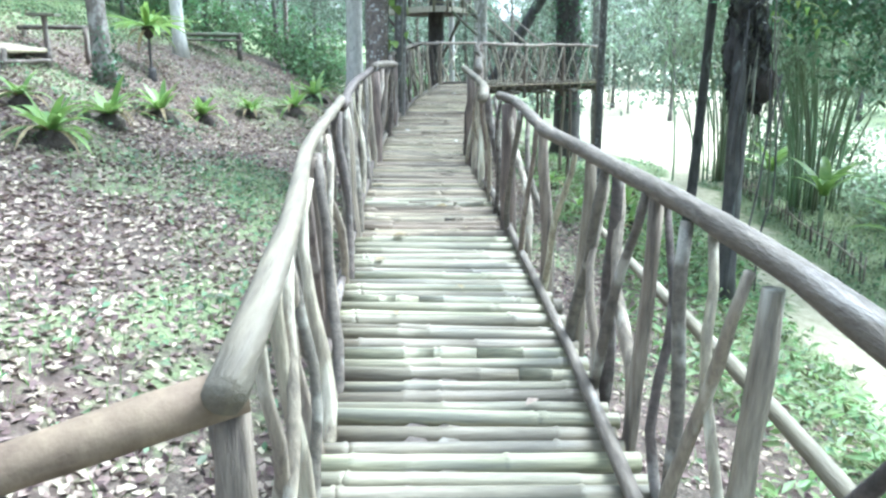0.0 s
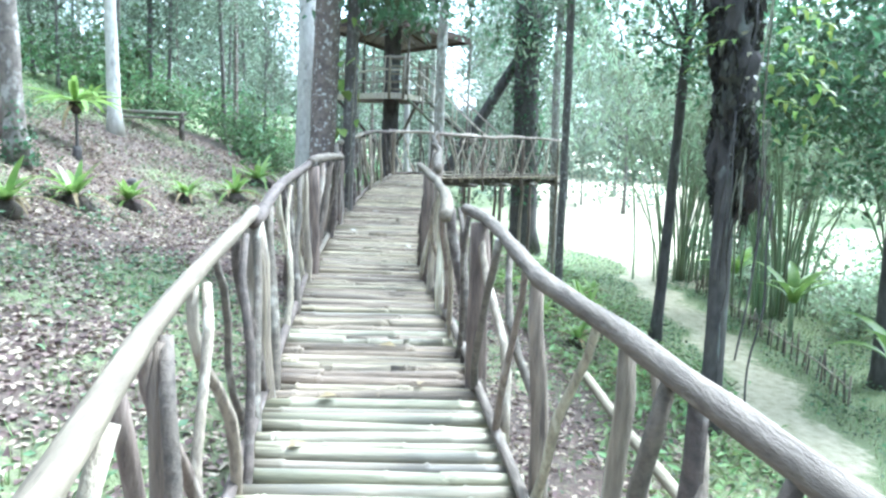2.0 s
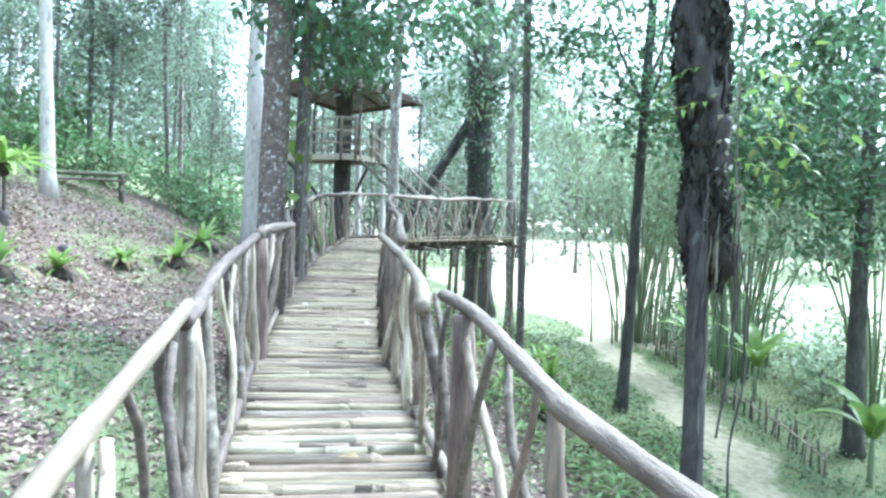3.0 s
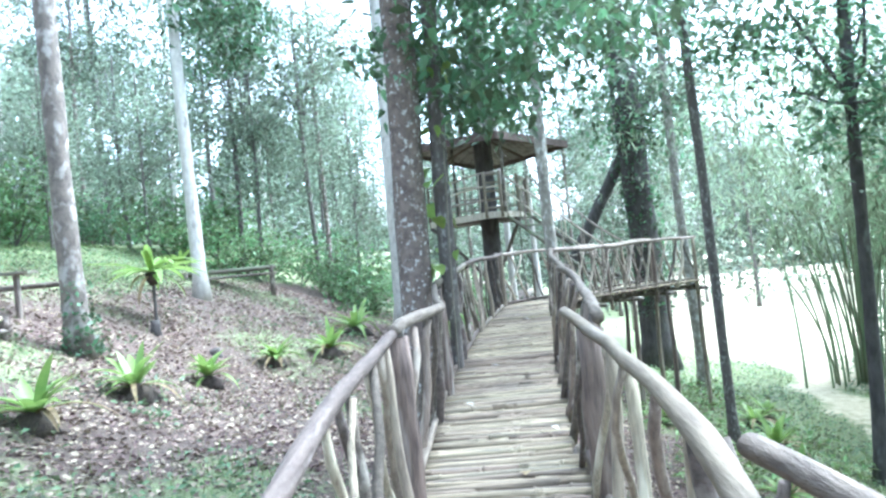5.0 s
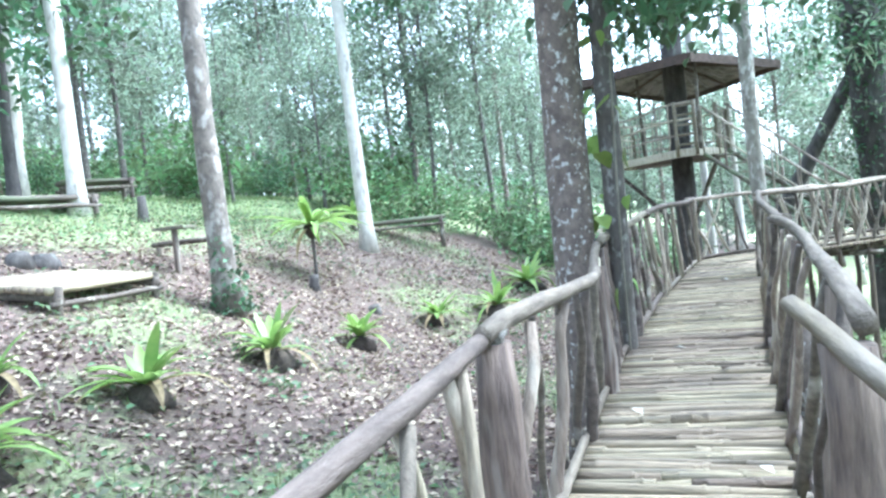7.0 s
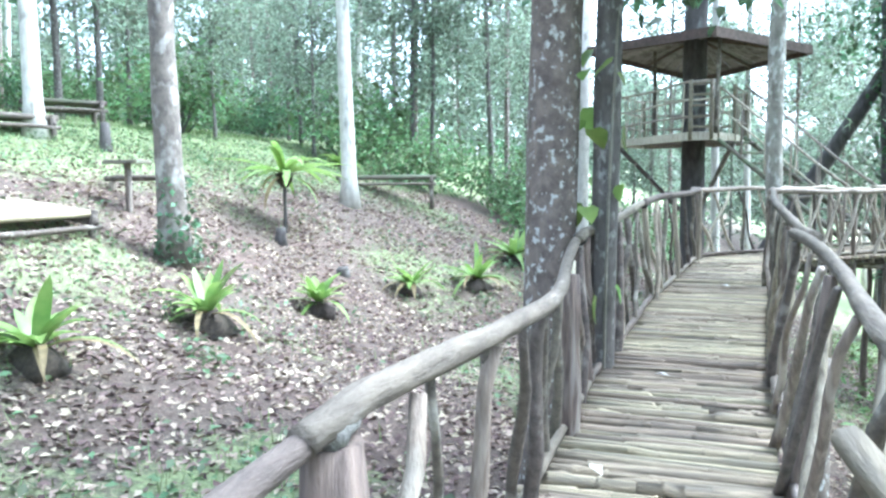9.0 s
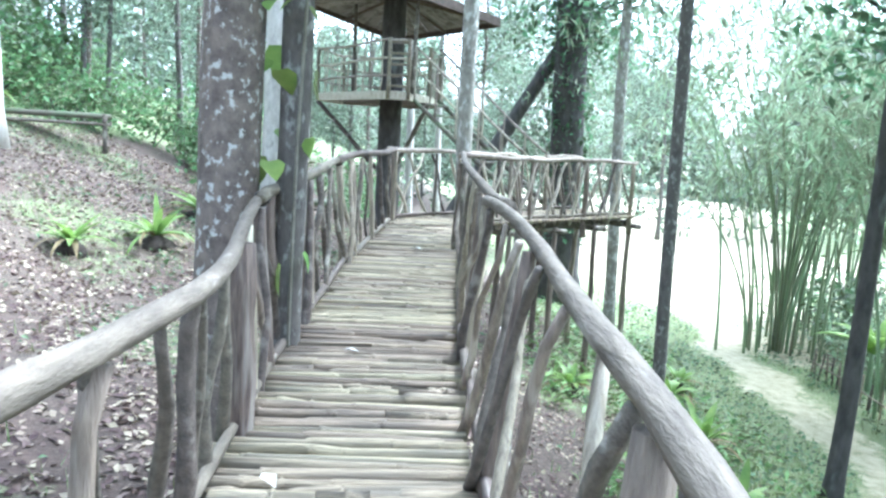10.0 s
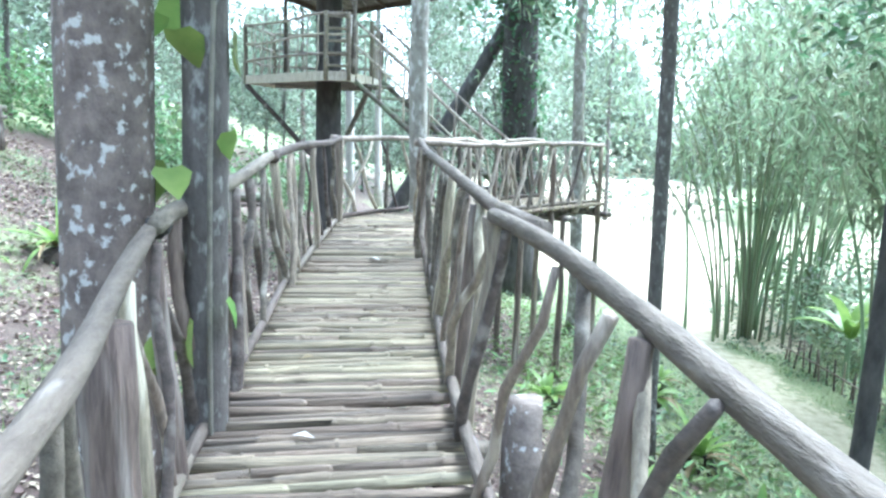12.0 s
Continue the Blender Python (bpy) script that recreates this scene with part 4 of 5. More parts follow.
def build_bamboo_foot():
    """Light green undergrowth between and behind the bamboo stools."""
    for i, (x, y, s) in enumerate(((10.2, 23.9, 1.1), (11.0, 22.6, 1.3), (12.2, 23.4, 1.2), (9.9, 21.4, 0.8), (11.4, 20.6, 1.1), (10.9, 18.4, 1.0), (12.0, 17.6, 1.2), (13.2, 21.8, 1.3), (12.9, 19.4, 1.2), (10.8, 26.2, 1.2), (13.0, 26.0, 1.4), (10.4, 16.9, 0.8))):
        th = thing("shrub", (x, y, gz(x, y)), "loose light green shrub at the foot of the bamboo", "shrub", "undergrowth shrubs")
        p, c = crown_points(620, (0, 0, 0.75 * s), (0.8 * s, 0.8 * s, 0.7 * s), 12, 640 + i, 0.32)
        for k in range(3):
            part("stem", log((0, 0, -0.1), c[k], 0.02, 0.01, 660 + i * 5 + k, 0.05, 5, 5), CULM, th)
        leaf_mesh("foliage", leaves(p, 0.17, 680 + i), LEAF_BAMBOO if i % 2 else WEED, th)


build_bamboo_foot()


def bamboo_clump(at, n, height, seed, spread=1.0):
    """Arching culms from one stool, with sprays of narrow leaves."""
    r = rng(seed)
    th = thing("bamboo_clump", (*at, gz(*at) - 0.05), "tall clump of arching green bamboo with feathery leaves beside the path", "bamboo", "bamboo clumps")
    pts = []
    for i in range(n):
        a, rad = r.uniform(0, 6.28), abs(r.normal(0, 0.6)) * spread
        b = np.array((math.cos(a) * rad, math.sin(a) * rad * 0.7, -0.1))
        out = np.array((math.cos(a), math.sin(a) * 0.8, 0)) * r.uniform(0.8, 5.0) * spread + np.array((-0.3, -0.2, 0))
        h = height * r.uniform(0.65, 1.1)
        line = [b + np.array((0, 0, h * t)) + out * t ** 1.9 - np.array((0, 0, h * 0.13 * t ** 3.5)) for t in np.linspace(0, 1, 12)]
        part("culm", tube(line, [0.032 * (1.05 - 0.85 * t) for t in np.linspace(0, 1, 12)], 6, 0.03, seed + i), CULM, th)
        m, fan = 216, 12
        t = np.repeat(r.uniform(0.46, 1.0, m // fan), fan)
        base = np.array([np.interp(t, np.linspace(0, 1, 12), [p[k] for p in line]) for k in range(3)]).T
        spray = np.repeat(r.normal(0, 1, (m // fan, 3)) * (0.6, 0.6, 0.35), fan, 0) * (0.3 + 0.9 * t[:, None])
        pts.append(base + spray + r.normal(0, 1, (m, 3)) * (0.17, 0.17, 0.13) - (0, 0, 0.1))
    leaf_mesh("foliage", leaves(np.concatenate(pts), 0.26, seed + 99, 0.2, 0.7), LEAF_BAMBOO, th)
    return th


bamboo_clump((8.8, 23.3), 42, 10, 700)
bamboo_clump((9.6, 18.8), 46, 9.5, 720)
bamboo_clump((11.4, 25.0), 30, 9.5, 760)
bamboo_clump((11.0, 16.0), 16, 8.5, 775)


def stick_fence():
    """A low broken fence of stakes and a withy between the path and the bamboo."""
    r = rng(790)
    th = thing("stick_fence", (7.4, 15.0, gz(7.4, 15.0)), "low broken fence of grey sticks below the bamboo", "fence")
    o = th.matrix_world.translation
    for i in range(46):
        y = 12.5 + i * 0.2 + r.uniform(-0.06, 0.06)
        x = float(path_x(y)) + 1.25 + r.uniform(-0.05, 0.05)
        z = gz(x, y)
        part("stake", local(log((x, y, z - 0.1), (x + r.uniform(-0.06, 0.06), y + r.uniform(-0.06, 0.06), z + r.uniform(0.35, 0.62)), 0.02, 0.015, 791 + i, 0.02, 4, 6), o), RAIL_DARK if i % 3 else RAIL, th)
    for y0, y1 in ((12.4, 17.0), (16.8, 21.6)):
        x0, x1 = float(path_x(y0)) + 1.22, float(path_x(y1)) + 1.22
        part("withy", local(log((x0, y0, gz(x0, y0) + 0.33), (x1, y1, gz(x1, y1) + 0.36), 0.018, 0.015, 860 + int(y0), 0.01, 10, 6), o), RAIL, th)


stick_fence()


def banana_plant(at, seed):
    r = rng(seed)
    th = thing("banana_plant", (*at, gz(*at)), "bright green broad-leaved plant behind the stick fence", "plant", "broad-leaved plants")
    part("stem", log((0, 0, -0.1), (0, 0, 0.8), 0.06, 0.04, seed, 0.01, 5), CULM, th)
    for i in range(9):
        part("leaf", spin(frond(r.uniform(0.9, 1.4), 0.26, r.uniform(0.9, 1.6), seed + i, r.uniform(0.7, 1.3)), 0.7 * i + r.uniform(-0.2, 0.2), 0.75, 0.02), FERN, th)


# ---- tree house ----
def build_tree_house():
    at = np.array((-0.25, 23.5, 0.0))
    th = thing("tree_house", (at[0], at[1], gz(at[0], at[1])), "small timber tree house with railed platform and sheet roof", "tree house")
    o = th.matrix_world.translation
    fz = 2.69
    plan = [(-0.29, 21.62), (0.08, 21.62), (0.52, 22.7), (0.8, 24.2), (0.2, 25.2), (-1.4, 25.2), (-1.85, 23.9)]
    n = len(plan)

    def slab(poly, z0, z1):
        v = [(x, y, z0) for x, y in poly] + [(x, y, z1) for x, y in poly]
        f = [tuple(range(len(poly)))[::-1], tuple(range(len(poly), 2 * len(poly)))] + [(i, (i + 1) % len(poly), (i + 1) % len(poly) + len(poly), i + len(poly)) for i in range(len(poly))]
        return v, f

    part("trunk", local(limb_geo((at[0], at[1], -1.5), (at[0] + 0.1, at[1], 9), 0.27, 0.2, 800)[0], o), BARK_DARK, th, "dark living trunk")
    deck = part("platform", local(slab([(at[0] + (x - at[0]) * 0.96, at[1] + (y - at[1]) * 0.96) for x, y in plan], fz - 0.06, fz - 0.004), o), ROOF_TIMBER, th, "dark plank floor", False)
    for i in range(n):
        a, b = np.array(plan[i]), np.array(plan[(i + 1) % n])
        c, L = (a + b) / 2, np.linalg.norm(b - a)
        part("rim_beam", local(box(*c, fz - 0.05, L + 0.02, 0.05, 0.16, math.atan2(*(b - a)[::-1])), o), RAIL_BLEACHED, deck, "pale weathered rim board", False)
        if i == 1:
            continue  # the stair comes up here
        for h in (0.96, 0.62, 0.3):
            part("rail", local(log((*a, fz + h), (*b, fz + h + 0.02), 0.026, 0.022, 810 + i * 7 + int(h * 10), 0.012, 6, 7), o), RAIL_BLEACHED, deck)
        m = max(1, int(L / 0.28))
        for k in range(1, m):
            q = a + (b - a) * k / m
            part("baluster", local(log((*q, fz), (*(q + (b - a) * 0.03), fz + 0.95), 0.018, 0.015, 850 + i * 9 + k, 0.03, 5, 6), o), RAIL_BLEACHED, deck)
    for i, (x, y) in enumerate(plan):
        part("post", local(log((x, y, fz - 0.12), (x, y, fz + 1.0), 0.045, 0.04, 880 + i, 0.006, 5, 8), o), RAIL_PALE, deck, "pale peeled post")
        if i not in (2, 6):
            continue
        part("strut", local(log((x, y, fz - 0.14), (at[0] + (x - at[0]) * 0.15, at[1] + (y - at[1]) * 0.15, 1.15), 0.05, 0.045, 890 + i, 0.008, 5, 7), o), RAIL_DARK, th)
    for k in range(5):
        part("rung", local(box(-0.105, 21.6, fz + 0.12 + 0.2 * k, 0.4, 0.03, 0.05, random.uniform(-0.02, 0.02)), o), RAIL_PALE, deck, "pale ladder board", False)
    # low four-cornered roof, tilted, its boarded underside in view
    apex = np.array((-0.2, 23.5, 4.84))
    ring = [np.array(p) for p in ((0.1, 21.2, 4.5), (1.95, 23.4, 4.4), (-0.2, 25.7, 4.24), (-2.5, 23.5, 4.68))]
    roof = part("roof", local(tube([apex - (0, 0, 0.06), apex, apex + (0, 0, 0.06), apex + (0, 0, 0.16)], [0.3, 0.26, 0.14, 0.03], 12, 0.05, 905), o), ROOF_TIMBER, th, "dark ridge cap")
    for k in range(4):
        a, b = ring[k], ring[(k + 1) % 4]
        m = 9
        for i in range(m):  # boards from the ridge cap down to the eaves
            p, q = a + (b - a) * (i / m + 0.004), a + (b - a) * ((i + 1) / m - 0.004)
            v = [p, q, apex + (q - apex) * 0.06, apex + (p - apex) * 0.06]
            v = v + [c + np.array((0, 0, 0.03)) for c in v]
            part("roof_board", local((v, [(3, 2, 1, 0), (4, 5, 6, 7), (0, 1, 5, 4), (1, 2, 6, 5), (2, 3, 7, 6), (3, 0, 4, 7)]), o), THATCH, roof, "", False)
        part("rafter", local(log(a - (0, 0, 0.06), apex - (0, 0, 0.07), 0.045, 0.04, 910 + k, 0.004, 5, 7), o), ROOF_TIMBER, roof)
        mid = (a + b) / 2
        part("rafter", local(log(mid - (0, 0, 0.05), apex - (0, 0, 0.06), 0.03, 0.03, 915 + k, 0.004, 5, 7), o), ROOF_TIMBER, roof)
        d = b - a
        nrm = np.array((d[1], -d[0], 0)) / np.linalg.norm(d[:2]) * 0.03
        f0 = [a - (0, 0, 0.11), b - (0, 0, 0.11), b + (0, 0, 0.07), a + (0, 0, 0.07)]
        v = f0 + [c + nrm for c in f0]
        part("fascia", local((v, [(0, 1, 2, 3), (7, 6, 5, 4), (0, 4, 5, 1), (1, 5, 6, 2), (2, 6, 7, 3), (3, 7, 4, 0)]), o), ROOF_TIMBER, roof, "dark fascia board", False)
    part("roof_post", local(log((0.16, 21.7, fz), (0.2, 21.85, 4.5), 0.04, 0.035, 930, 0.004, 5, 7), o), RAIL_DARK, th)
    part("roof_post", local(log((-1.1, 24.0, fz), (-1.1, 24.0, 4.68), 0.04, 0.035, 931, 0.004, 5, 7), o), RAIL_DARK, th)
    # stair from the turning deck
    st = thing("stair", (2.4, 21.2, 0.75), "steep log stair with handrails up to the tree house", "stair")
    s = st.matrix_world.translation
    lo, hi = np.array((2.55, 20.9, 0.75)), np.array((0.42, 22.25, fz))
    side = np.array((0.28, 0.33, 0))
    for k, sg in enumerate((-1, 1)):
        part("stringer", local(log(lo + sg * side - (0, 0, 0.02), hi + sg * side - (0, 0, 0.05), 0.05, 0.045, 940 + k, 0.003, 6, 8), s), PLANK, st)
        part("handrail", local(log(lo + sg * side + (0, 0, 0.9), hi + sg * side + (0, 0, 0.95), 0.026, 0.022, 945 + k, 0.01, 8, 7), s), RAIL_BLEACHED, st)
        part("middle_rail", local(log(lo + sg * side + (0, 0, 0.5), hi + sg * side + (0, 0, 0.55), 0.02, 0.018, 948 + k, 0.01, 8, 7), s), RAIL_BLEACHED, st)
        for j in range(6):
            q = lo + (hi - lo) * (j + 0.2) / 5.4 + sg * side
            part("baluster", local(log(q - (0, 0, 0.03), q + (0, 0, 0.93), 0.022, 0.018, 950 + 7 * j + k, 0.015, 5, 7), s), RAIL_BLEACHED, st)
    for j in range(9):
        q = lo + (hi - lo) * (j + 0.6) / 9.4
        part("tread", local(box(*q, 0.2, 0.82, 0.04, math.atan2(side[1], side[0]) - math.pi / 2), s), PLANK, st, smooth=False)


build_tree_house()


# ---- ferns, palm, benches, stumps on the slope ----
def frond(length, width, arch, seed, pitch):
    """A strap leaf arching outwards along x."""
    r = rng(seed)
    n = 7
    v, f = [], []
    x = z = 0.0
    a = pitch
    wob = r.uniform(-0.1, 0.1)
    for i in range(n):
        t = i / (n - 1)
        w = width * (math.sin(math.pi * min(1, 0.16 + 0.84 * t) ** 0.9) ** 0.7 if t < 1 else 0.02) * 0.5
        y = wob * length * t * t
        v += [(x, y - w, z + w * 0.35), (x, y, z), (x, y + w, z + w * 0.35)]
        x += length / (n - 1) * math.cos(a)
        z += length / (n - 1) * math.sin(a)
        a -= arch / (n - 1)
    for i in range(n - 1):
        for k in (0, 1):
            f.append((3 * i + k, 3 * i + k + 1, 3 * i + 4 + k, 3 * i + 3 + k))
    return v, f


def spin(geo, a, dz=0.0, rad=0.0):
    c, s = math.cos(a), math.sin(a)
    return [(c * (x + rad) - s * y, s * (x + rad) + c * y, z + dz) for x, y, z in geo[0]], geo[1]


def nest_fern(at, size, seed, n=17, dry=8, mound=0.16):
    r = rng(seed)
    th = thing("birds_nest_fern", (*at, gz(*at)), "bright green nest fern with strap leaves on a dark root mound", "fern", "nest ferns on the slope")
    part("root_mound", tube([(0, 0, -0.08), (0, 0, mound * 0.5), (0, 0, mound), (0, 0, mound + 0.05)], [0.24 * size, 0.18 * size, 0.11 * size, 0.03], 9, 0.4, seed), FERN_ROOT, th)
    for i in range(n):
        a = 2 * math.pi * i / n + r.uniform(-0.2, 0.2)
        part("frond", spin(frond(size * r.uniform(0.36, 0.66), 0.125 * size ** 0.5 * r.uniform(0.75, 1.1), r.uniform(0.2, 1.5), seed + i, r.uniform(0.35, 1.3)), a, mound, 0.03), FERN, th)
    for i in range(dry):
        a = r.uniform(0, 6.28)
        part("dry_frond", spin(frond(size * r.uniform(0.5, 0.85), 0.07, r.uniform(1.3, 1.9), seed + 50 + i, r.uniform(0.2, 0.6)), a, mound * 0.9, 0.04), FERN_DRY if r.random() < 0.6 else FERN, th, "drooping yellowed frond")
    return th


for _i, (_x, _y, _s) in enumerate(((-4.95, 11.08, 1.1), (-5.05, 13.32, 1.1), (-5.13, 15.9, 0.95), (-4.78, 18.5, 0.95), (-3.93, 19.65, 1.25), (-3.85, 22.2, 1.6), (-4.87, 9.2, 1.2), (-7.1, 10.7, 1.1), (-5.75, 10.2, 0.7), (4.1, 16.4, 1.0), (4.5, 18.6, 0.9), (4.2, 10.6, 0.9), (-9.6, 25.4, 1.2), (3.2, 13.6, 0.8), (2.9, 15.3, 0.7), (3.8, 14.7, 0.8), (2.6, 17.6, 0.8), (3.6, 12.2, 0.7), (5.0, 19.5, 0.8))):
    nest_fern((_x, _y), _s, 1000 + 80 * _i, n=17 if _s > 0.9 else 13)


# feathered fronds of a climber on the vine-wrapped trunk
for _i, (_z, _a, _L) in enumerate(((2.9, 0.1, 0.8), (2.55, -0.25, 0.75), (2.25, 0.2, 0.7), (3.3, -0.1, 0.7), (2.9, 3.3, 0.6), (3.3, 2.9, 0.55))):
    _g = merge(*[spin(frond(0.3 * (1 - abs(j - 3) * 0.1), 0.06, 1.2, 2600 + 10 * _i + j, 0.1), (-0.9 if j % 2 else 0.9), 0, 0) for j in range(8)])
    _v = [(x + _L * (0.25 + 0.75 * (k // 21) / 7), y, z - 0.35 * (k // 21 / 7) ** 2) for k, (x, y, z) in enumerate(_g[0])]
    _v = spin((_v, _g[1]), _a, 0, 0.15)
    part("climber_frond", ([(x, y - 0.25, z + _z + 2.1) for x, y, z in _v[0]], _v[1]), FERN, VINE_TREE, "bright green feathered climber frond")


banana_plant((8.9, 17.0), 2400)
banana_plant((9.2, 20.6), 2420)
banana_plant((8.0, 12.2), 2440)


def small_palm(at, seed):
    """A nest fern grown on top of a thin stem."""
    r = rng(seed)
    z0 = gz(*at)
    th = thing("tree_fern", (*at, z0), "yellow-green long-leaved fern crowning a thin dark stem", "tree fern")
    H = 1.05
    part("stem", log((0, 0, -0.1), (0, 0, H), 0.035, 0.03, seed, 0.01, 6), BARK_DARK, th)
    part("crown_mass", tube([(0, 0, H - 0.25), (0, 0, H - 0.12), (0, 0, H), (0, 0, H + 0.08)], [0.06, 0.16, 0.15, 0.04], 9, 0.25, seed), FERN_ROOT, th)
    for i in range(22):
        a = 2 * math.pi * i / 22 + r.uniform(-0.15, 0.15)
        part("frond", spin(frond(r.uniform(0.85, 1.3), 0.15, r.uniform(0.5, 1.4), seed + i, r.uniform(0.05, 0.85)), a, H, 0.05), FERN, th)
    for i in range(7):
        a = 0.9 * i + r.uniform(-0.2, 0.2)
        part("dry_frond", spin(frond(r.uniform(0.6, 0.9), 0.09, r.uniform(0.9, 1.5), seed + 30 + i, r.uniform(-0.3, 0.2)), a, H - 0.05, 0.08), FERN_DRY if i % 2 else FERN, th, "drooping yellowed frond")


small_palm((-7.0, 18.15), 1800)


def slat_table(at, yaw, L, W, H, seed, label, slats=9, base=None, tilt=0.0, top=None):
    """A low bench-table: bamboo slats on log bearers and four short legs."""
    z0 = gz(*at) if base is None else base
    th = thing("bench_table", (*at, z0), label, "bench", "low bamboo bench tables")
    th.rotation_euler = (tilt, 0, yaw)
    for i in range(slats):
        y = -W / 2 + W * (i + 0.5) / slats
        part("slat", log((-L / 2, y, H), (L / 2, y, H), W / slats * 0.46, W / slats * 0.44, seed + i, 0.003, 4, 6), top or PLANK, th)
    for k, x in enumerate((-L / 2 + 0.12, L / 2 - 0.12)):
        part("bearer", log((x, -W / 2 - 0.05, H - 0.1), (x, W / 2 + 0.05, H - 0.1), 0.045, 0.04, seed + 30 + k, 0.004, 4, 8), RAIL_DARK, th)
        for m, y in enumerate((-W / 2, W / 2)):
            part("leg", log((x, y, -0.35), (x, y, H + 0.05), 0.055, 0.05, seed + 40 + 2 * k + m, 0.01, 4, 8), RAIL_DARK, th)
    for m, y in enumerate((-W / 2 - 0.02, W / 2 + 0.02)):
        part("side_rail", log((-L / 2, y, H - 0.16), (L / 2, y, H - 0.17), 0.04, 0.035, seed + 50 + m, 0.008, 5, 8), RAIL_DARK, th)
    return th


slat_table((-7.9, 13.05), radians(98), 2.2, 1.35, 0.40, 1900, "low weathered bamboo platform bench on log legs", 13, 1.16, radians(8), BAMBOO_OLD)
slat_table((-7.6, 24.0), radians(20), 2.5, 0.7, 0.45, 1960, "long low dark log bench below the trees", 5)
slat_table((-11.6, 16.2), radians(80), 2.2, 0.7, 0.25, 1990, "low dark bench far up the grassy slope", 5)
slat_table((-2.4, 26.0), radians(10), 1.6, 0.8, 0.5, 2050, "dark wooden bench in the shade behind the railing", 5)
slat_table((-13.0, 19.2), radians(60), 1.6, 0.6, 0.5, 2080, "small rough table on the grassy slope", 5)


def post_seat(at, seed):
    z0 = gz(*at)
    th = thing("post_table", (*at, z0), "small plank table on one post beside a pole seat", "table")
    part("post", log((0, 0, -0.2), (0, 0, 0.72), 0.06, 0.055, seed, 0.01, 5, 8), POST, th)
    part("tabletop", box(0, 0, 0.74, 0.55, 0.4, 0.05, 0.15), PLANK, th, smooth=False)
    part("seat_pole", log((-0.75, 0.35, 0.5), (0.7, 0.5, 0.5), 0.05, 0.045, seed + 2, 0.01, 6), RAIL_DARK, th)
    for k, x in enumerate((-0.65, 0.6)):
        part("seat_leg", log((x, 0.38 + 0.08 * k, -0.2), (x, 0.38 + 0.08 * k, 0.5), 0.06, 0.055, seed + 4 + k, 0.01, 4, 8), POST, th)


post_seat((-8.1, 15.6), 2100)


def stump(at, h, r0, seed):
    th = thing("stump", (*at, gz(*at)), "short dark weathered tree stump on the slope", "stump", "stumps on the slope")
    part("stem", tube([(0, 0, -0.1), (0, 0, 0.08), (0.01, 0, h * 0.6), (0.0, 0.01, h)], [r0 * 1.4, r0 * 1.1, r0, r0 * 0.9], 9, 0.12, seed), BARK_DARK, th)


for _i, (_x, _y, _h, _r) in enumerate(((-6.8, 17.65, 0.26, 0.09), (-10.5, 17.7, 0.5, 0.1), (-5.76, 17.88, 0.12, 0.1), (-8.98, 13.4, 0.16, 0.16), (-8.9, 13.75, 0.14, 0.18))):
    stump((_x, _y), _h, _r, 2200 + _i)


# ---- leaf litter, grass, weeds ----
def scatter(n, x0, x1, y0, y1, seed, keep):
    r = rng(seed)
    x, y = r.uniform(x0, x1, n), r.uniform(y0, y1, n)
    m = keep(x, y, r.uniform(0, 1, n))
    return x[m], y[m]


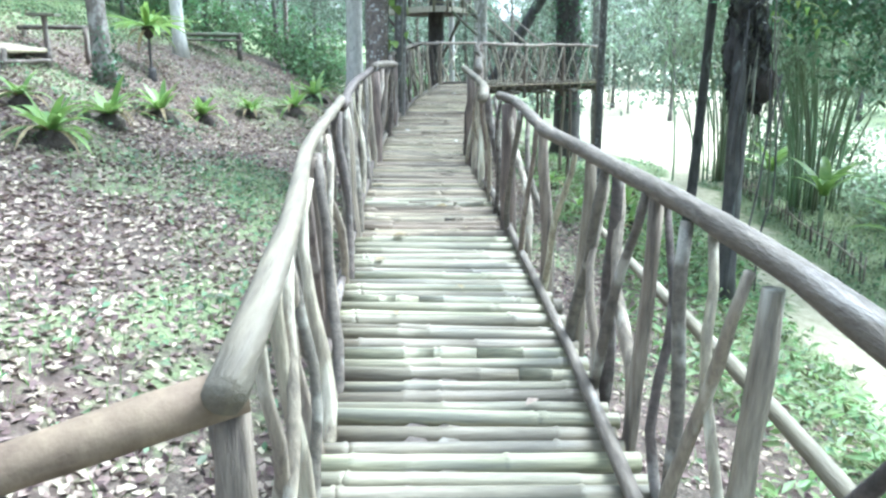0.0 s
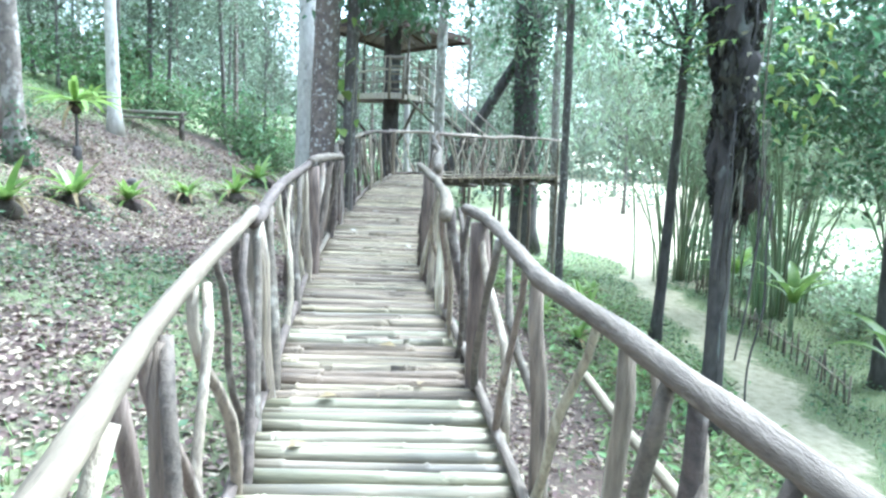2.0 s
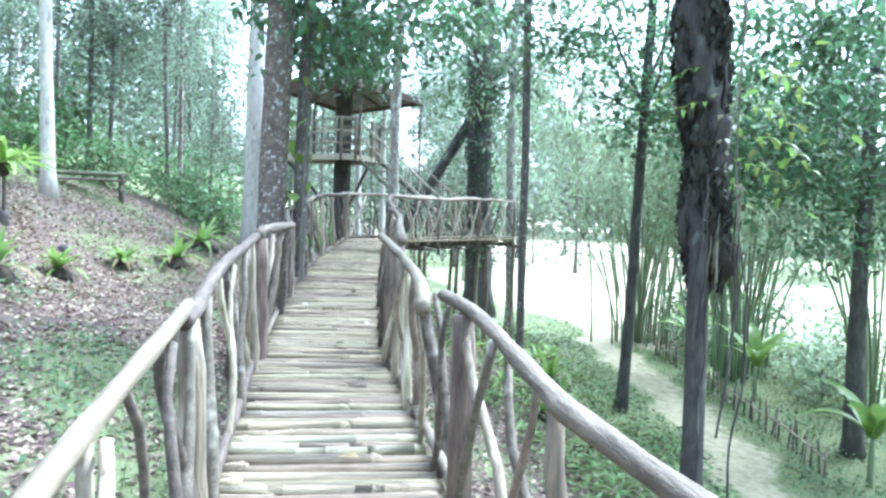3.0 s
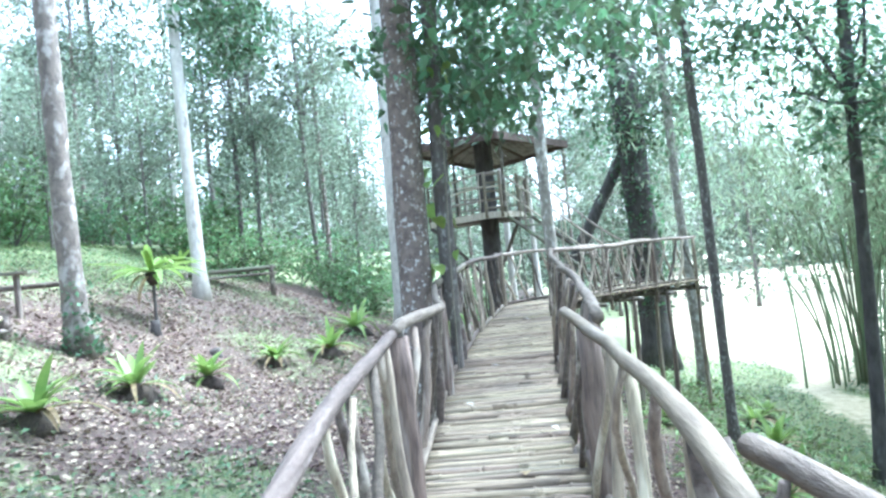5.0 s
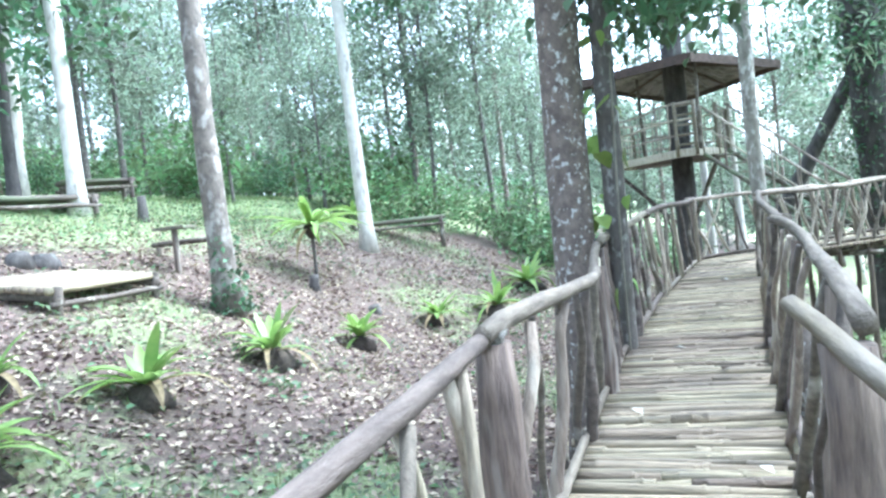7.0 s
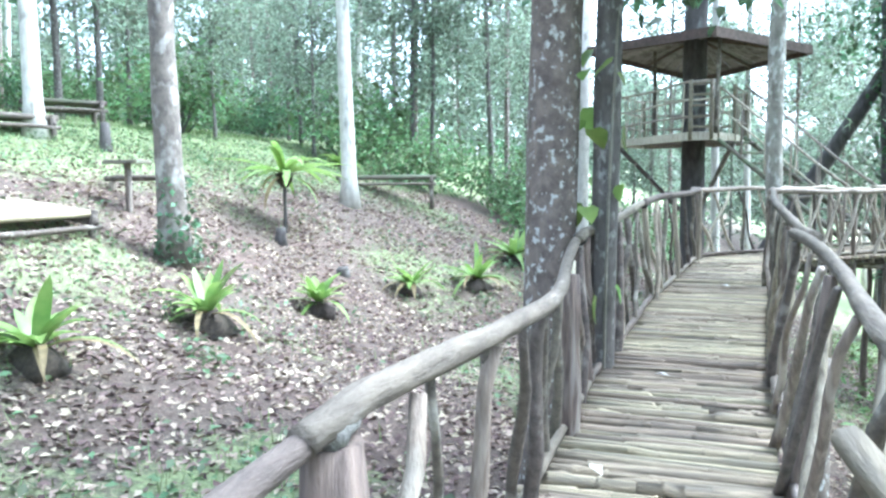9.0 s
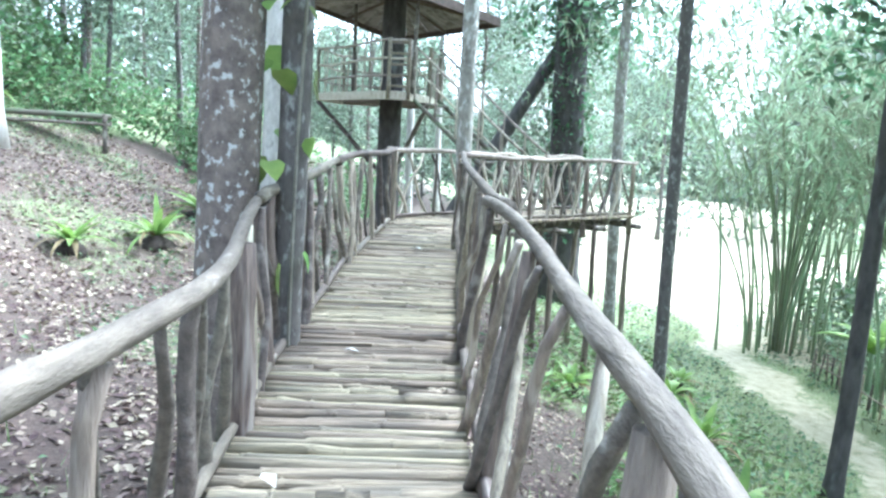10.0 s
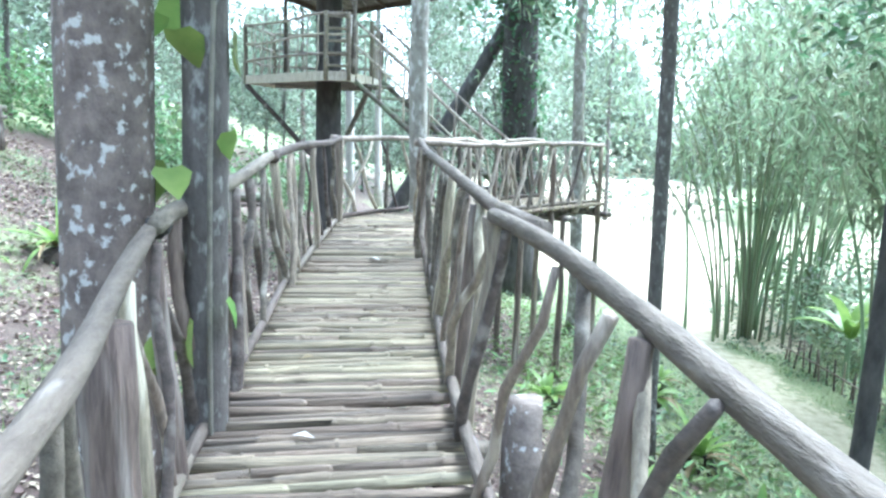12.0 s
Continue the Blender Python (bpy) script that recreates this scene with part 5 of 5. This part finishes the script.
def build_litter():
    x, y = scatter(150000, -11, 4.5, 0.0, 27, 3000, lambda x, y, u: u < (1.15 - 0.9 * grass_amount(x, y)) * np.clip(1.1 - (y - 6) / 40, 0.3, 1) * np.where(x > 1.5, 0.6, 1) * np.clip(0.35 + y / 6, 0.4, 1) * np.clip(0.8 + 0.7 * soft_noise(x * 3.1 + 2, y * 2.7), 0.25, 1.3))
    x2, y2 = scatter(9000, -6.5, -0.3, 0.5, 10, 3005, lambda x, y, u: u < (1.1 - 0.9 * grass_amount(x, y)) * np.clip(0.7 + 0.9 * soft_noise(x * 2.3, y * 2.1 + 1), 0.1, 1.2))
    x, y = np.concatenate([x, x2]), np.concatenate([y, y2])
    ob = leaf_mesh("leaf_litter", leaves(np.stack([x, y, ground_z(x, y) + 0.012], 1), 0.085, 3001, 0.55, 0.0, 0.25), LITTER)
    tagged(ob, "dry brown and pinkish fallen leaves over the forest floor", "leaf litter", kind="stuff")
    x, y = scatter(150000, -15, 14, -1, 30, 3010, lambda x, y, u: (u < np.maximum(grass_amount(x, y) - 0.12, 0) * 0.9) & (path_amount(x, y) < 0.35) & (clearing(x, y) < 0.3))
    r = rng(3011)
    n = len(x)
    a, h = r.uniform(0, 6.28, n), r.uniform(0.05, 0.19, n) * np.where(r.random(n) < 0.08, 1.7, 1)
    lean = r.uniform(0.1, 0.7, n)
    z = ground_z(x, y)
    v = np.empty((n, 3, 3))
    w = 0.006
    v[:, 0] = np.stack([x - w * np.sin(a), y + w * np.cos(a), z - 0.01], 1)
    v[:, 1] = np.stack([x + w * np.sin(a), y - w * np.cos(a), z - 0.01], 1)
    v[:, 2] = np.stack([x + np.cos(a) * h * lean, y + np.sin(a) * h * lean, z + h], 1)
    ob = leaf_mesh("grass", (v.reshape(-1, 3), np.arange(3 * n).reshape(-1, 3)), GRASS)
    tagged(ob, "short green grass on the slope and beside the path", "grass", kind="stuff")
    x, y = scatter(110000, -12, 13, 0, 27, 3020, lambda x, y, u: (u < np.maximum(grass_amount(x, y) - 0.2, 0)) & (path_amount(x, y) < 0.3))
    ob = leaf_mesh("weeds", leaves(np.stack([x, y, ground_z(x, y) + rng(3021).uniform(0.03, 0.16, len(x))], 1), 0.085, 3022, 0.6, 0.0, 0.3), WEED)
    tagged(ob, "low broad-leaved green weeds among the litter", "weeds", kind="stuff")


build_litter()


def build_herbs():
    r = rng(3050)
    n = 900
    x, y = r.uniform(-9.5, -1.2, n), r.uniform(3, 24, n)
    m = r.random(n) < -0.05 + 0.9 * np.clip(soft_noise(x * 1.3 + 4, y * 1.1), 0, 1)
    x, y = x[m], y[m]
    k = 14
    px, py = np.repeat(x, k) + r.normal(0, 0.13, len(x) * k), np.repeat(y, k) + r.normal(0, 0.13, len(x) * k)
    q = np.stack([px, py, ground_z(px, py) + r.uniform(0.03, 0.2, len(px))], 1)
    ob = leaf_mesh("herbs", leaves(q, 0.1, 3051, 0.5, 0.1, 0.2), WEED)
    tagged(ob, "small tufts of dull green herbs among the fallen leaves", "herbs", kind="stuff")


def build_valley_herbs():
    r = rng(3060)
    n = 620
    x, y = r.uniform(2.2, 5.4, n), r.uniform(3, 24, n)
    m = (r.random(n) < 0.4 + 0.6 * np.clip(soft_noise(x * 1.9 + 1, y * 1.6), 0, 1)) & (path_amount(x, y) < 0.25)
    x, y = x[m], y[m]
    k = 22
    px, py = np.repeat(x, k) + r.normal(0, 0.17, len(x) * k), np.repeat(y, k) + r.normal(0, 0.17, len(x) * k)
    q = np.stack([px, py, ground_z(px, py) + r.uniform(0.04, 0.3, len(px))], 1)
    ob = leaf_mesh("herbs", leaves(q, 0.16, 3061, 0.32, 0.0, 0.1), GRASS)
    tagged(ob, "lush light green herbs on the bank above the path", "herbs", kind="stuff")


build_herbs()
build_valley_herbs()


def build_deck_leaves():
    """Single leaves lying on the poles."""
    r = rng(3100)
    spots = [(-0.02, 6.0, 0), (-0.25, 3.7, 0), (0.37, 2.76, 2), (-0.32, 5.15, 0), (0.18, 5.37, 0), (-0.28, 11.8, 1), (-0.3, 12.75, 0), (0.1, 4.1, 0), (-0.4, 4.6, 0), (0.15, 9.3, 1), (-0.5, 10.2, 1), (0.1, 13.6, 0), (-0.1, 8.4, 0), (0.2, 15.2, 1)]
    mats = (FERN_DRY, BARK_PALE, LITTER)
    for i, (x, y, k) in enumerate(spots):
        th = leaf_mesh("fallen_leaf", leaves([(0, 0, 0)], 0.11, 3200 + i, 0.6, 0.0, 0.9), mats[k])
        th.location = (x, y, float(deck_z(y)) + 0.018)
        tagged(th, ("curled brown leaf lying on the bamboo deck", "small pale leaf lying on the bamboo deck", "orange-brown leaf lying on the bamboo deck")[k], "leaf", "leaves on the deck")


build_deck_leaves()
